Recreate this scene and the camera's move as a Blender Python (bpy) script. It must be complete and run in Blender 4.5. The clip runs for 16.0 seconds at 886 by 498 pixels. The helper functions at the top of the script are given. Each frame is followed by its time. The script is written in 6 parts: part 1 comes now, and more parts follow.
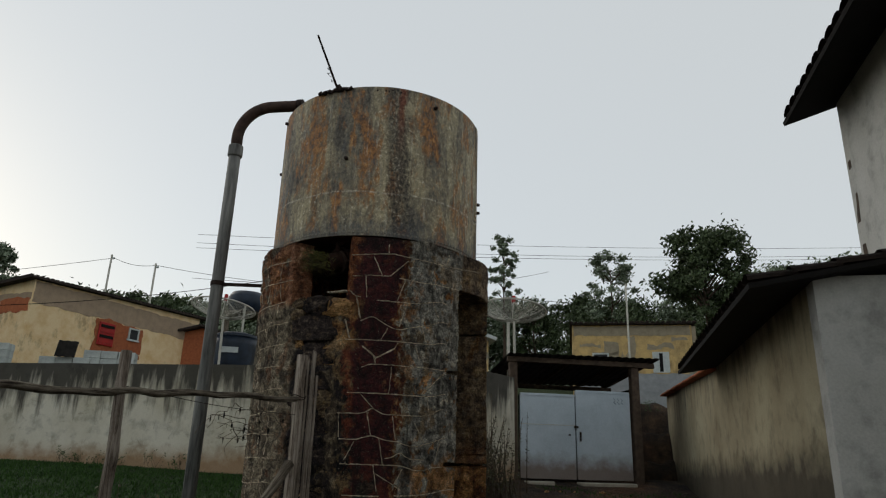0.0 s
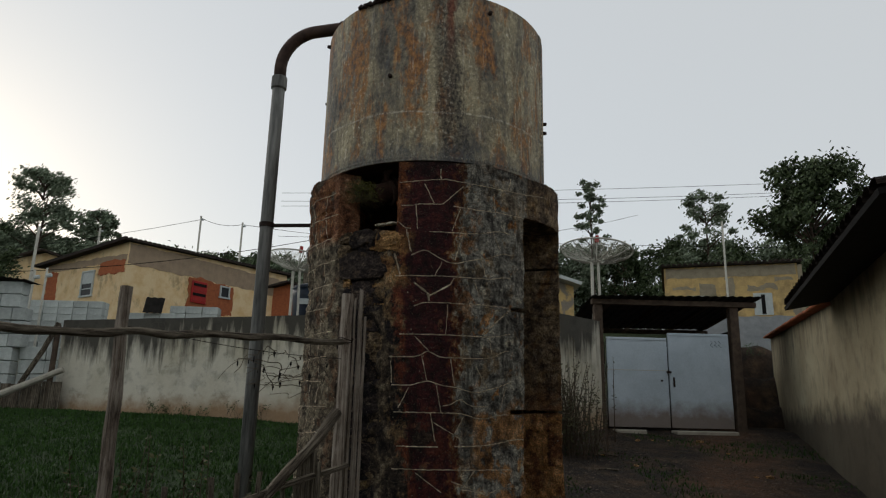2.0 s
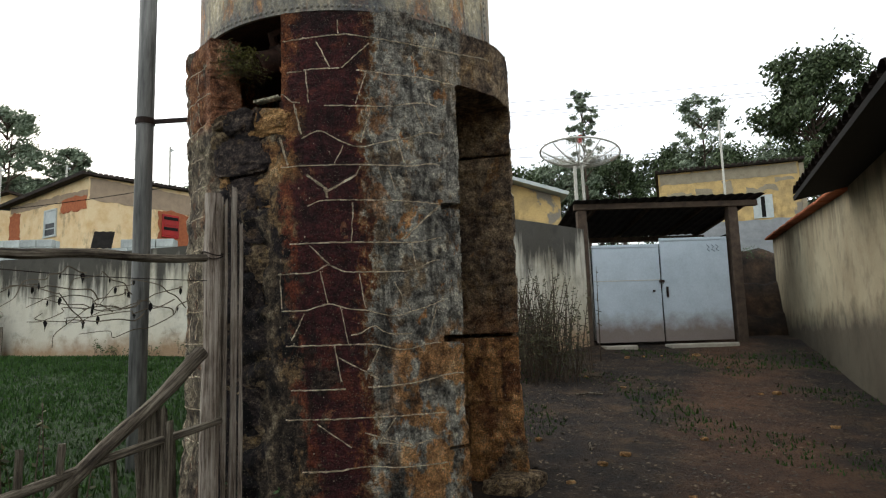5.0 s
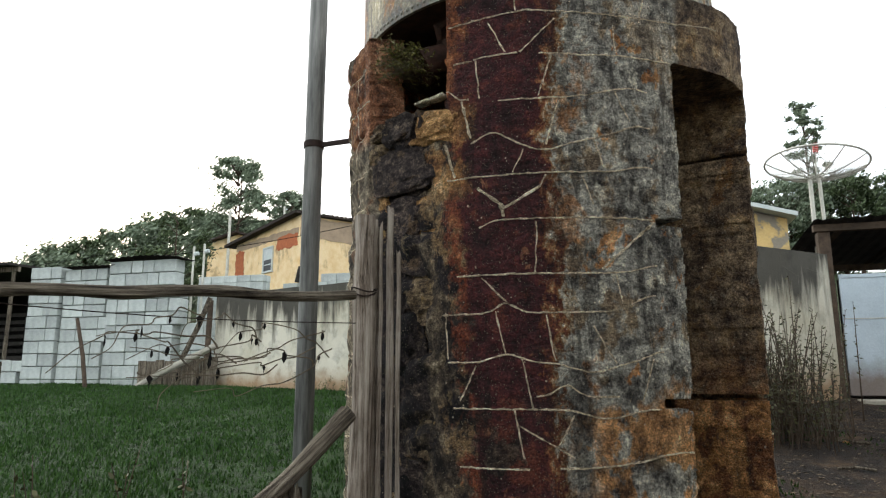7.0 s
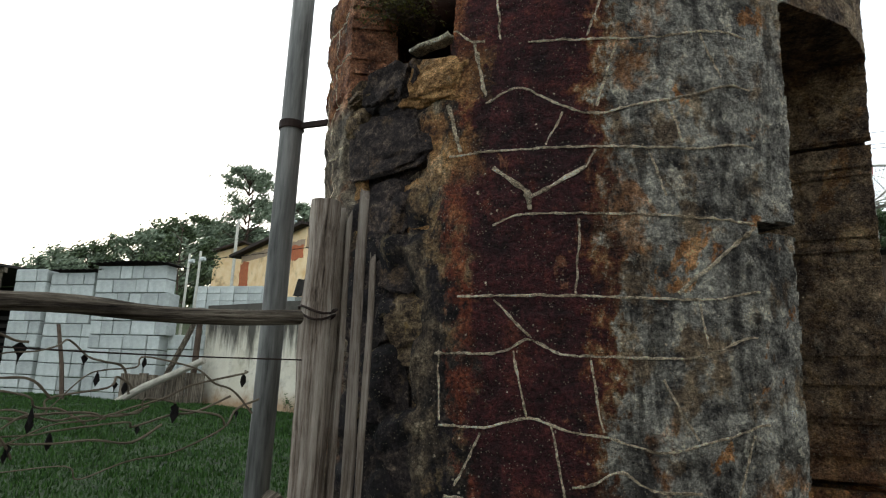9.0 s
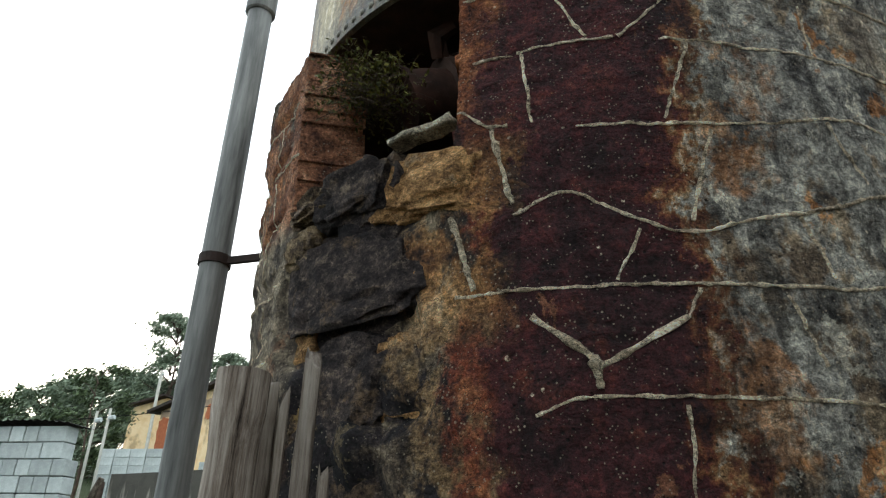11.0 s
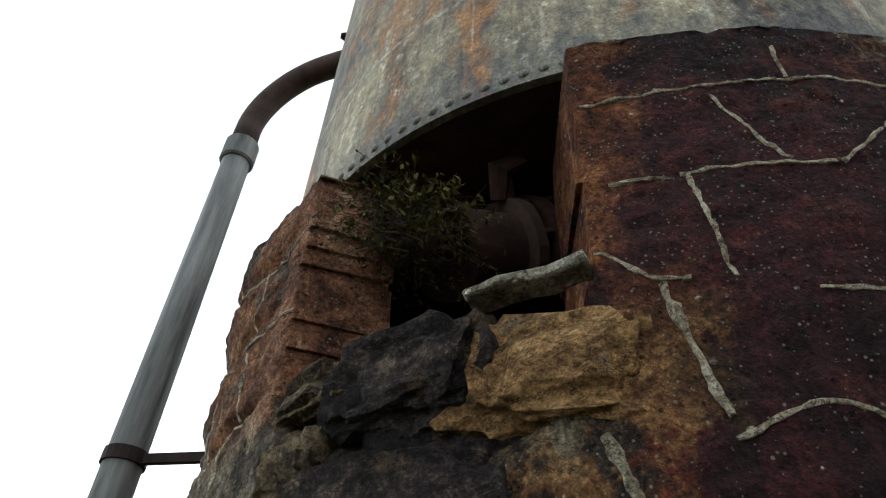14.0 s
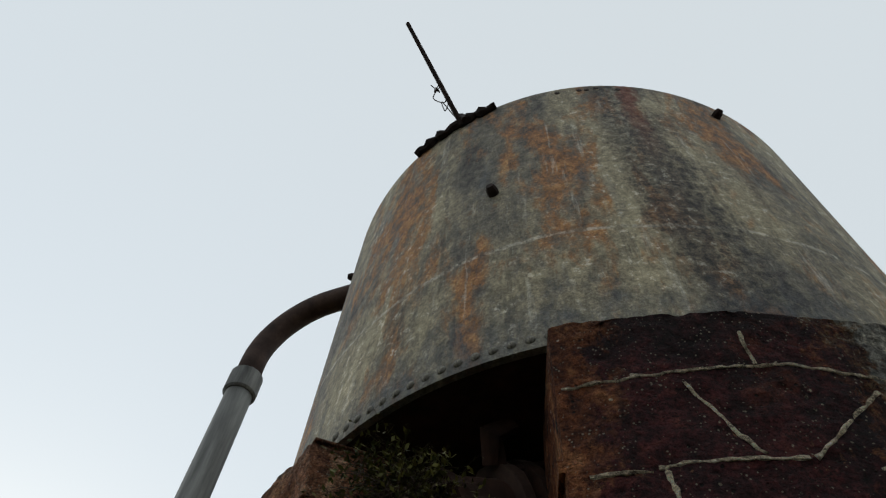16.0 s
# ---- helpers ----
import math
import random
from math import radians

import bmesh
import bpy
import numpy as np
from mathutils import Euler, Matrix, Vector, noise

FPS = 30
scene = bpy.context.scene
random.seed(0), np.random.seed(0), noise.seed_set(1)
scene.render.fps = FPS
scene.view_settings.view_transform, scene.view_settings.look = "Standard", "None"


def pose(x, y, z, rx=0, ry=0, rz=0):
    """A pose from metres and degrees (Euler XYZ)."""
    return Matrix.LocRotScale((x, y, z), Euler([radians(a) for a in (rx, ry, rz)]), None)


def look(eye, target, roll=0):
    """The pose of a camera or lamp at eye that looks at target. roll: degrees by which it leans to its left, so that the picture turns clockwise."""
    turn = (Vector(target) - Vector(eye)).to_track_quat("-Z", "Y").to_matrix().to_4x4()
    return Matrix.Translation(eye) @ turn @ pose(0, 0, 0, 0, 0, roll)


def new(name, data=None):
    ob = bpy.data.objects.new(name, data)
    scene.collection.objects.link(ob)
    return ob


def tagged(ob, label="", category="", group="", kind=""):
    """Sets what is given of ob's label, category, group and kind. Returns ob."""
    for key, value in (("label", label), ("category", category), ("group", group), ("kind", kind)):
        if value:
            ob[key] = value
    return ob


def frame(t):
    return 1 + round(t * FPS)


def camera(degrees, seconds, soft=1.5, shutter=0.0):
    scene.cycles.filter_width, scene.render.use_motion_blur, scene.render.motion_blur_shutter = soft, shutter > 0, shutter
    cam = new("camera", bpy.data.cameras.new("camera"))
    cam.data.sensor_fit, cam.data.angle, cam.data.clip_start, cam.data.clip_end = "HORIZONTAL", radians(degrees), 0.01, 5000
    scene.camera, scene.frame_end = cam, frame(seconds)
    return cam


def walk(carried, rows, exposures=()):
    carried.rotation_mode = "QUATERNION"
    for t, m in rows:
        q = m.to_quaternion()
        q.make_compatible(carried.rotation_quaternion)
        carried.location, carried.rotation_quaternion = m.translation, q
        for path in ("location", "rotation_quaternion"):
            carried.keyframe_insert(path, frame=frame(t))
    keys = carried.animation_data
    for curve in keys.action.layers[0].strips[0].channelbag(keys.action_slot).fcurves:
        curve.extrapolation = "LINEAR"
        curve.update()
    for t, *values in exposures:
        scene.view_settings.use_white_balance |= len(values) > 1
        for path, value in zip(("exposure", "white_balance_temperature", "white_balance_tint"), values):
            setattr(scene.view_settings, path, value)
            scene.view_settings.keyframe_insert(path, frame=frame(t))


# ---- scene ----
cam = camera(65.7, 16.0, soft=1.2)
PATH = [
    (0, (0.506, 1.119, 1.309), (0.781, 2.999, 1.934), 1.7),
    (0.5, (0.601, 1.271, 1.319), (0.82, 3.164, 1.928), 2.0),
    (1, (0.621, 1.537, 1.338), (0.751, 3.4, 2.054), 1.6),
    (1.5, (0.716, 1.725, 1.308), (0.823, 3.642, 1.87), -0.8),
    (2, (0.852, 1.89, 1.309), (0.882, 3.83, 1.797), 1.3),
    (2.5, (0.922, 2.073, 1.295), (0.991, 4.037, 1.666), -0.4),
    (3, (0.997, 2.31, 1.281), (1.112, 4.267, 1.675), -0.9),
    (3.2, (1.029, 2.399, 1.275), (1.171, 4.365, 1.608), -1.9),
    (5.3, (1.501, 3.509, 1.38), (1.477, 5.49, 1.654), -1.7),
    (5.5, (1.52, 3.628, 1.392), (1.386, 5.604, 1.665), -0.2),
    (6, (1.551, 3.856, 1.441), (1.193, 5.806, 1.708), 2.1),
    (6.5, (1.488, 4.076, 1.467), (1.0, 5.982, 1.829), 2.0),
    (7, (1.402, 4.312, 1.507), (0.879, 6.206, 1.881), 0.0),
    (7.5, (1.336, 4.58, 1.55), (0.752, 6.441, 1.992), 0.9),
    (8, (1.282, 4.847, 1.578), (0.602, 6.683, 1.985), 1.8),
    (8.2, (1.258, 4.958, 1.585), (0.604, 6.808, 1.971), 1.6),
    (10.3, (0.965, 5.893, 1.856), (0.53, 7.718, 2.55), 2.7),
    (10.5, (0.913, 5.974, 1.88), (0.516, 7.784, 2.632), 1.7),
    (11, (0.791, 6.162, 1.956), (0.426, 7.935, 2.805), 1.7),
    (11.5, (0.683, 6.374, 2.048), (0.349, 8.066, 3.06), 3.1),
    (12, (0.571, 6.526, 2.117), (0.308, 8.153, 3.251), 5.2),
    (12.5, (0.451, 6.668, 2.225), (0.337, 8.231, 3.468), 1.6),
    (13, (0.407, 6.725, 2.272), (0.312, 8.233, 3.582), 2.1),
    (13.5, (0.402, 6.736, 2.281), (0.273, 8.229, 3.606), 3.5),
    (14, (0.407, 6.734, 2.282), (0.244, 8.215, 3.616), 3.6),
    (14.5, (0.425, 6.707, 2.29), (0.2, 8.113, 3.695), 5.1),
    (15, (0.431, 6.654, 2.305), (0.185, 7.867, 3.876), 8.1),
    (15.5, (0.432, 6.602, 2.316), (0.243, 7.695, 3.98), 7.8),
    (16, (0.452, 6.591, 2.322), (0.277, 7.612, 4.034), 6.6),
]
EXPOSURES = [(0.0, 0.05, 6650, 8.0), (1.0, 0.0, 6666, 8.6), (2.0, 0.0, 6681, 9.2), (2.5, 0.05, 6689, 9.6), (3.2, 0.35, 6700, 10.0), (5.3, 1.45, 6600, 9.0), (6.3, 1.92, 6566, 8.7), (7.0, 1.72, 6541, 8.4), (7.5, 1.45, 6524, 8.2), (8.2, 1.15, 6500, 8.0), (10.3, 1.7, 6250, 5.0), (11.0, 1.6, 6241, 5.0), (12.5, 1.4, 6220, 5.0), (14.0, 1.3, 6200, 5.5), (15.0, 0.8, 6300, 6.0), (16.0, 0.28, 6400, 6.5)]
walk(cam, [(t, look(eye, target, roll)) for t, eye, target, roll in PATH], EXPOSURES)

# ---- world and light ----
world = bpy.data.worlds.new("sky")
scene.world = world
world.use_nodes = True
wn = world.node_tree.nodes
sky = wn.new("ShaderNodeTexSky")
sky.sky_type, sky.sun_disc = "NISHITA", False
sky.sun_elevation, sky.sun_rotation = radians(14), radians(-40)
sky.air_density, sky.dust_density, sky.ozone_density = 1.0, 1.0, 1.5
haze = wn.new("ShaderNodeMix")
haze.data_type = "RGBA"
haze.inputs[0].default_value = 0.76
haze.inputs[7].default_value = (5.48, 5.70, 5.84, 1)     # thin high overcast after sunset
world.node_tree.links.new(sky.outputs["Color"], haze.inputs[6])
world.node_tree.links.new(haze.outputs[2], wn["Background"].inputs["Color"])
wn["Background"].inputs["Strength"].default_value = 0.13
sun = new("sun", bpy.data.lights.new("sun", "SUN"))
sun.data.energy, sun.data.angle, sun.data.color = 0.5, radians(40), (1.0, 0.93, 0.84)
sun.matrix_world = look((-14, 16, 14), (0, 0, 0))


# ---- materials ----
def rgb(h):
    c = [int(h[i:i + 2], 16) / 255 for i in (0, 2, 4)]
    return [(v / 12.92 if v <= 0.04045 else ((v + 0.055) / 1.055) ** 2.4) for v in c] + [1]


class Mat:
    """A small builder of node materials."""
    def __init__(self, name, rough=0.85, metal=0.0, spec=0.3):
        self.m = bpy.data.materials.new(name)
        self.m.use_nodes = True
        self.t = self.m.node_tree
        self.b = self.t.nodes["Principled BSDF"]
        self.b.inputs["Roughness"].default_value = rough
        self.b.inputs["Metallic"].default_value = metal
        self.b.inputs["Specular IOR Level"].default_value = spec
        self.co = self.t.nodes.new("ShaderNodeTexCoord").outputs["Object"]

    def link(self, a, b):
        self.t.links.new(a, b)

    def coords(self, scale=(1, 1, 1)):
        n = self.t.nodes.new("ShaderNodeMapping")
        n.inputs["Scale"].default_value = scale
        self.link(self.co, n.inputs["Vector"])
        return n.outputs["Vector"]

    def world_coords(self):
        g = self.t.nodes.new("ShaderNodeNewGeometry")
        self.co = g.outputs["Position"]
        return self

    def noise(self, scale, detail=6, stretch=(1, 1, 1), rough=0.6, warp=0.0):
        n = self.t.nodes.new("ShaderNodeTexNoise")
        n.inputs["Scale"].default_value, n.inputs["Detail"].default_value = scale, detail
        n.inputs["Roughness"].default_value, n.inputs["Distortion"].default_value = rough, warp
        self.link(self.coords(stretch), n.inputs["Vector"])
        return n.outputs["Fac"]

    def cells(self, scale, stretch=(1, 1, 1), feature="DISTANCE_TO_EDGE"):
        n = self.t.nodes.new("ShaderNodeTexVoronoi")
        n.feature = feature
        n.inputs["Scale"].default_value = scale
        self.link(self.coords(stretch), n.inputs["Vector"])
        return n.outputs["Distance"]

    def attr(self, name):
        n = self.t.nodes.new("ShaderNodeAttribute")
        n.attribute_name = name
        return n.outputs["Fac"]

    def island(self):
        return self.t.nodes.new("ShaderNodeNewGeometry").outputs["Random Per Island"]

    def object_random(self):
        return self.t.nodes.new("ShaderNodeObjectInfo").outputs["Random"]

    def math(self, op, a, b=0.0, clamp=False):
        n = self.t.nodes.new("ShaderNodeMath")
        n.operation, n.use_clamp = op, clamp
        for i, v in enumerate((a, b)):
            if isinstance(v, (int, float)):
                n.inputs[i].default_value = v
            else:
                self.link(v, n.inputs[i])
        return n.outputs[0]

    def span(self, v, lo, hi, a=0.0, b=1.0):
        n = self.t.nodes.new("ShaderNodeMapRange")
        for i, w in ((1, lo), (2, hi), (3, a), (4, b)):
            n.inputs[i].default_value = w
        self.link(v, n.inputs[0])
        return n.outputs[0]

    def ramp(self, v, stops):
        n = self.t.nodes.new("ShaderNodeValToRGB")
        e = n.color_ramp.elements
        while len(e) < len(stops):
            e.new(0.5)
        for el, (p, c) in zip(e, stops):
            el.position, el.color = p, (rgb(c) if isinstance(c, str) else (c, c, c, 1))
        self.link(v, n.inputs[0])
        return n.outputs["Color"]

    def mix(self, f, a, b, mode="MIX"):
        n = self.t.nodes.new("ShaderNodeMix")
        n.data_type, n.blend_type = "RGBA", mode
        for i, v in ((0, f), (6, a), (7, b)):
            if isinstance(v, str):
                n.inputs[i].default_value = rgb(v)
            elif isinstance(v, (int, float)):
                n.inputs[i].default_value = v
            else:
                self.link(v, n.inputs[i])
        return n.outputs[2]

    def gain(self, c, f):
        n = self.t.nodes.new("ShaderNodeVectorMath")
        n.operation = "SCALE"
        self.link(c, n.inputs[0])
        n.inputs["Scale"].default_value = f
        return n.outputs[0]

    def shade(self, c, v, lo, hi, dark, light):
        """Lightens and darkens a colour by v, its hue kept."""
        n = self.t.nodes.new("ShaderNodeVectorMath")
        n.operation = "SCALE"
        self.link(c, n.inputs[0])
        self.link(self.span(v, lo, hi, dark, light), n.inputs["Scale"])
        return n.outputs[0]

    def done(self, colour, bump=None, strength=0.4, dist=0.01, rough=None):
        self.link(colour, self.b.inputs["Base Color"])
        if rough is not None:
            self.link(rough, self.b.inputs["Roughness"])
        if bump is not None:
            n = self.t.nodes.new("ShaderNodeBump")
            n.inputs["Strength"].default_value, n.inputs["Distance"].default_value = strength, dist
            self.link(bump, n.inputs["Height"])
            self.link(n.outputs["Normal"], self.b.inputs["Normal"])
        return self.m


def simple(name, a, b, scale=6, rough=0.8, metal=0.0, bump=0.3, dist=0.004, stretch=(1, 1, 1), fine=60, vary=0.0, spec=0.3):
    """Two tones mixed by noise at two scales, with fine relief."""
    k = Mat(name, rough, metal, spec)
    big, small = k.noise(scale, 5, stretch), k.noise(fine, 4, stretch)
    c = k.mix(k.span(big, 0.3, 0.7), a, b)
    c = k.mix(0.5, c, k.ramp(small, [(0.25, 0.35), (0.75, 0.65)]), "OVERLAY")
    if vary:
        c = k.mix(vary, c, k.ramp(k.object_random(), [(0.0, 0.2), (1.0, 0.8)]), "OVERLAY")
    return k.done(c, k.math("ADD", small, big), bump, dist)


def stone_coat():
    """Old render over rubble: oxblood paint, lichen grey, ochre patches and black damp. th is the turn round the shaft in degrees, hz the height."""
    k = Mat("weathered_render", 0.9, 0, 0.25)
    th, hz = k.attr("th"), k.attr("hz")
    flat = (1, 1, 0.8)
    wob = k.math("MULTIPLY", k.math("SUBTRACT", k.noise(3.0, 10, flat, 0.7), 0.5), 22)
    small = k.noise(24, 10, flat, 0.72, 0.15)
    grain, pits = k.noise(95, 6, rough=0.7), k.noise(300, 3, rough=0.7)
    mid, broad = k.noise(7.3, 12, flat, 0.70, 0.2), k.noise(2.3, 8, flat, 0.66)
    rough = k.noise(15.7, 10, (1, 1, 1.35), 0.72, 0.3)
    both = k.math("ADD", k.math("MULTIPLY", mid, 0.55), k.math("ADD", k.math("MULTIPLY", small, 0.27), k.math("MULTIPLY", rough, 0.18)))
    both = k.span(both, 0.38, 0.62, 0.33, 0.67)
    a = k.math("ADD", th, k.math("ADD", wob, k.math("MULTIPLY", k.math("SUBTRACT", small, 0.5), 9)))
    soft = k.math("ADD", th, k.math("MULTIPLY", wob, 0.35))

    def blotch(scale, edge, much=1.0, give=0.025, warp=0.25):
        return k.span(k.noise(scale, 12, flat, 0.66, warp), edge, edge + give, 0, much)

    earth = k.ramp(both, [(0.38, "33271b"), (0.48, "5f4a31"), (0.56, "836a47"), (0.68, "ab9572")])
    amber = k.ramp(both, [(0.38, "553418"), (0.50, "8a5a2e"), (0.62, "b2885a")])
    # oxblood paint: dark and even, warmer where it wears thin
    ox = k.ramp(both, [(0.36, "1d1010"), (0.46, "301718"), (0.55, "3f1c1c"), (0.64, "522822"), (0.74, "684032")])
    ox = k.mix(k.span(broad, 0.46, 0.36, 0, 0.75), ox, "170d0e")
    ox = k.mix(blotch(4.1, 0.57, 0.55, 0.07), ox, k.ramp(small, [(0.36, "431e16"), (0.62, "6e3a28")]))
    ox = k.mix(blotch(9.1, 0.63, 0.6), ox, "80553c")
    # lichen-grey cement with crisp patches of earth, soot and pale crust
    grey = k.ramp(both, [(0.36, "23211f"), (0.43, "4b4843"), (0.50, "78746b"), (0.58, "9a968a"), (0.72, "c0bcb0")])
    grey = k.mix(blotch(5.1, 0.54, 0.7, 0.05), grey, earth)
    grey = k.mix(blotch(6.7, 0.56, 0.75, 0.05), grey, k.ramp(small, [(0.40, "1b1917"), (0.60, "3f3a33")]))
    grey = k.mix(blotch(11.3, 0.59, 0.75), grey, k.ramp(small, [(0.40, "8a8474"), (0.60, "b8b2a2")]))
    grey = k.mix(blotch(4.4, 0.60, 0.9), grey, amber)
    grey = k.mix(k.span(k.noise(13, 8, (1, 1, 0.14), 0.68), 0.57, 0.63, 0, 0.65), grey, k.ramp(small, [(0.40, "1d1b19"), (0.62, "4a453d")]))
    grey = k.mix(k.math("MULTIPLY", k.span(hz, 2.7, 3.2, 0, 0.5), k.span(broad, 0.46, 0.56)), grey, earth)
    # stained stone and cement between the damp and the paint
    pale = k.ramp(both, [(0.40, "181411"), (0.49, "3a3129"), (0.56, "5e5140"), (0.68, "978a72")])
    ochre = k.ramp(both, [(0.36, "342618"), (0.46, "624c33"), (0.55, "876d4a"), (0.70, "b09a78")])
    damp = k.ramp(both, [(0.40, "0e0c0c"), (0.52, "1e191a"), (0.61, "352d2c"), (0.72, "6c6052")])
    damp = k.mix(blotch(8.3, 0.60, 0.6), damp, "5e5038")
    left = k.ramp(both, [(0.36, "28221d"), (0.46, "544a3e"), (0.54, "7b6f5c"), (0.68, "a59a84")])
    left = k.mix(blotch(5.7, 0.56, 0.5, 0.04), left, k.ramp(small, [(0.36, "43281a"), (0.62, "825436")]))
    left = k.mix(blotch(7.9, 0.57, 0.7), left, "29241f")
    c = k.mix(k.span(soft, -41.0, -38.0), left, damp)
    c = k.mix(k.math("MULTIPLY", k.span(a, -25, -21), blotch(5.3, 0.44, 0.95, 0.06)), c, pale)
    rim = k.math("ADD", a, k.math("SUBTRACT", k.math("MULTIPLY", hz, 4.4), 3.1))
    rim = k.math("SUBTRACT", rim, k.math("MULTIPLY", k.math("MULTIPLY", k.span(hz, 2.38, 2.5), k.span(hz, 2.86, 2.78)), 4.5))
    c = k.mix(k.math("MULTIPLY", k.span(rim, -13.0, -10.5), blotch(4.7, 0.50, 0.75, 0.04)), c, ochre)
    c = k.mix(k.math("MULTIPLY", k.span(rim, -9, -6.5, 0, 0.9), blotch(6.1, 0.43, 1.0, 0.07)), c, k.ramp(both, [(0.38, "33170f"), (0.52, "6b3320"), (0.66, "94603c")]))
    c = k.mix(k.span(rim, -5.5, -3.0), c, ox)
    c = k.mix(k.math("MULTIPLY", k.math("MULTIPLY", k.span(a, -9.5, -12.5), k.span(hz, 2.8, 2.9)), blotch(6.9, 0.42, 0.85, 0.06)), c, k.ramp(both, [(0.36, "331a10"), (0.48, "67391f"), (0.58, "935f38"), (0.70, "b99268")]))
    scar = k.math("MULTIPLY", k.math("MULTIPLY", k.span(hz, 2.36, 2.48), k.span(hz, 2.87, 2.80)), k.math("MULTIPLY", k.span(a, -22, -19), k.span(a, -8.0, -9.5)))
    c = k.mix(k.math("MULTIPLY", scar, blotch(6.9, 0.40, 0.85, 0.07)), c, k.ramp(both, [(0.36, "36231a"), (0.46, "74502f"), (0.56, "a37c4e"), (0.70, "c4a982")]))
    # the painted stripe fades through rust into the grey
    bleed = k.math("ADD", th, k.math("ADD", k.math("MULTIPLY", wob, 0.7), k.math("MULTIPLY", k.math("SUBTRACT", small, 0.5), 16)))
    c = k.mix(k.span(bleed, 8.0, 10.5, 0, 0.7), c, k.ramp(both, [(0.38, "402014"), (0.52, "683a20"), (0.66, "8f5f36")]))
    c = k.mix(k.span(bleed, 10.0, 12.0, 0, 0.8), c, earth)
    c = k.mix(k.span(bleed, 11.5, 13.0), c, grey)
    c = k.mix(k.math("MULTIPLY", k.math("MULTIPLY", k.span(bleed, 12, 14), k.span(bleed, 20, 16)), blotch(3.7, 0.53, 0.7, 0.04)), c, amber)
    # door recess, valve jamb and the orange-washed foot
    c = k.mix(k.math("MULTIPLY", k.span(th, 43, 45), 0.8), c, k.ramp(both, [(0.38, "2a1e17"), (0.47, "4c3a29"), (0.55, "6e5537"), (0.68, "937c58")]))
    c = k.mix(k.math("MULTIPLY", k.span(th, 43, 45), k.math("MULTIPLY", k.span(hz, 1.75, 1.3, 0, 0.8), blotch(3.9, 0.42, 1.0, 0.08))), c, k.ramp(both, [(0.38, "38200f"), (0.52, "6c4024"), (0.66, "92643c")]))
    # valve jamb: brick brown, its colour lightened so the face looks lit
    c = k.mix(k.math("MULTIPLY", k.math("MULTIPLY", k.span(th, -48, -46.4), k.span(th, -39, -40.5)), k.span(hz, 2.82, 2.88)), c, k.ramp(both, [(0.38, "44291d"), (0.52, "83573d"), (0.66, "ac8a6c")]))
    low = k.math("ADD", hz, k.math("MULTIPLY", wob, 0.03))
    rust = k.ramp(both, [(0.36, "4a321d"), (0.46, "845c36"), (0.56, "a87c4e"), (0.70, "c4a67c")])
    c = k.mix(k.math("MULTIPLY", k.span(a, 12, 20), k.math("MULTIPLY", k.span(low, 1.44, 1.36, 0, 0.9), blotch(4.9, 0.46, 1.0, 0.04))), c, rust)
    c = k.mix(k.math("MULTIPLY", k.span(low, 1.5, 1.25), k.math("MULTIPLY", k.span(a, 9, 5), blotch(5.9, 0.54, 0.85, 0.03))), c, pale)
    c = k.mix(k.math("MULTIPLY", k.span(a, 80, 86), k.span(hz, 1.0, 1.5, 0, 0.7)), c, k.ramp(both, [(0.38, "241f1a"), (0.5, "5c5344"), (0.66, "958a72")]))
    # pale specks, pin holes, rain runs, darker towards the very top, cracks
    spot = k.span(k.math("ADD", k.cells(36, feature="F1"), k.math("MULTIPLY", k.math("SUBTRACT", small, 0.44), 1.1)), 0.17, 0.10)
    c = k.mix(k.math("MULTIPLY", spot, k.span(rough, 0.50, 0.58, 0.0, 0.85)), c, "b3a68f")
    hole = k.span(k.cells(48, feature="F1"), 0.19, 0.13)
    c = k.mix(k.math("MULTIPLY", hole, k.span(mid, 0.52, 0.46, 0, 0.8)), c, "0c0a09")
    c = k.mix(k.span(k.noise(9, 6, (1, 1, 0.07), 0.6), 0.58, 0.66, 0, 0.6), c, "171311")
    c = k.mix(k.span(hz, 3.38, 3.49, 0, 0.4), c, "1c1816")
    ridge = k.math("ABSOLUTE", k.math("SUBTRACT", k.noise(6, 10, (1, 1, 2.0), 0.66, 0.3), 0.5))
    fissure = k.math("MULTIPLY", k.span(ridge, 0.008, 0.002), k.span(mid, 0.46, 0.54, 0.1, 1.0))
    c = k.mix(k.math("MULTIPLY", fissure, 0.8), c, "0b0908")
    c = k.shade(c, rough, 0.36, 0.64, 0.78, 1.22)
    c = k.shade(c, grain, 0.38, 0.62, 0.52, 1.55)
    c = k.shade(c, pits, 0.36, 0.64, 0.75, 1.28)
    speck = k.span(k.math("ADD", k.cells(95, feature="F1"), k.math("MULTIPLY", k.math("SUBTRACT", rough, 0.46), 1.0)), 0.20, 0.12)
    c = k.mix(k.math("MULTIPLY", speck, 0.5), c, "a3967f")
    c = k.gain(c, 1.95)
    rel = k.math("ADD", k.math("ADD", k.math("MULTIPLY", mid, 2.0), k.math("MULTIPLY", rough, 2.2)), k.math("ADD", k.math("MULTIPLY", grain, 0.9), k.math("MULTIPLY", small, 1.6)))
    rel = k.math("SUBTRACT", rel, k.math("ADD", k.math("MULTIPLY", hole, 0.7), k.math("MULTIPLY", fissure, 0.8)))
    return k.done(c, rel, 1.0, 0.055)


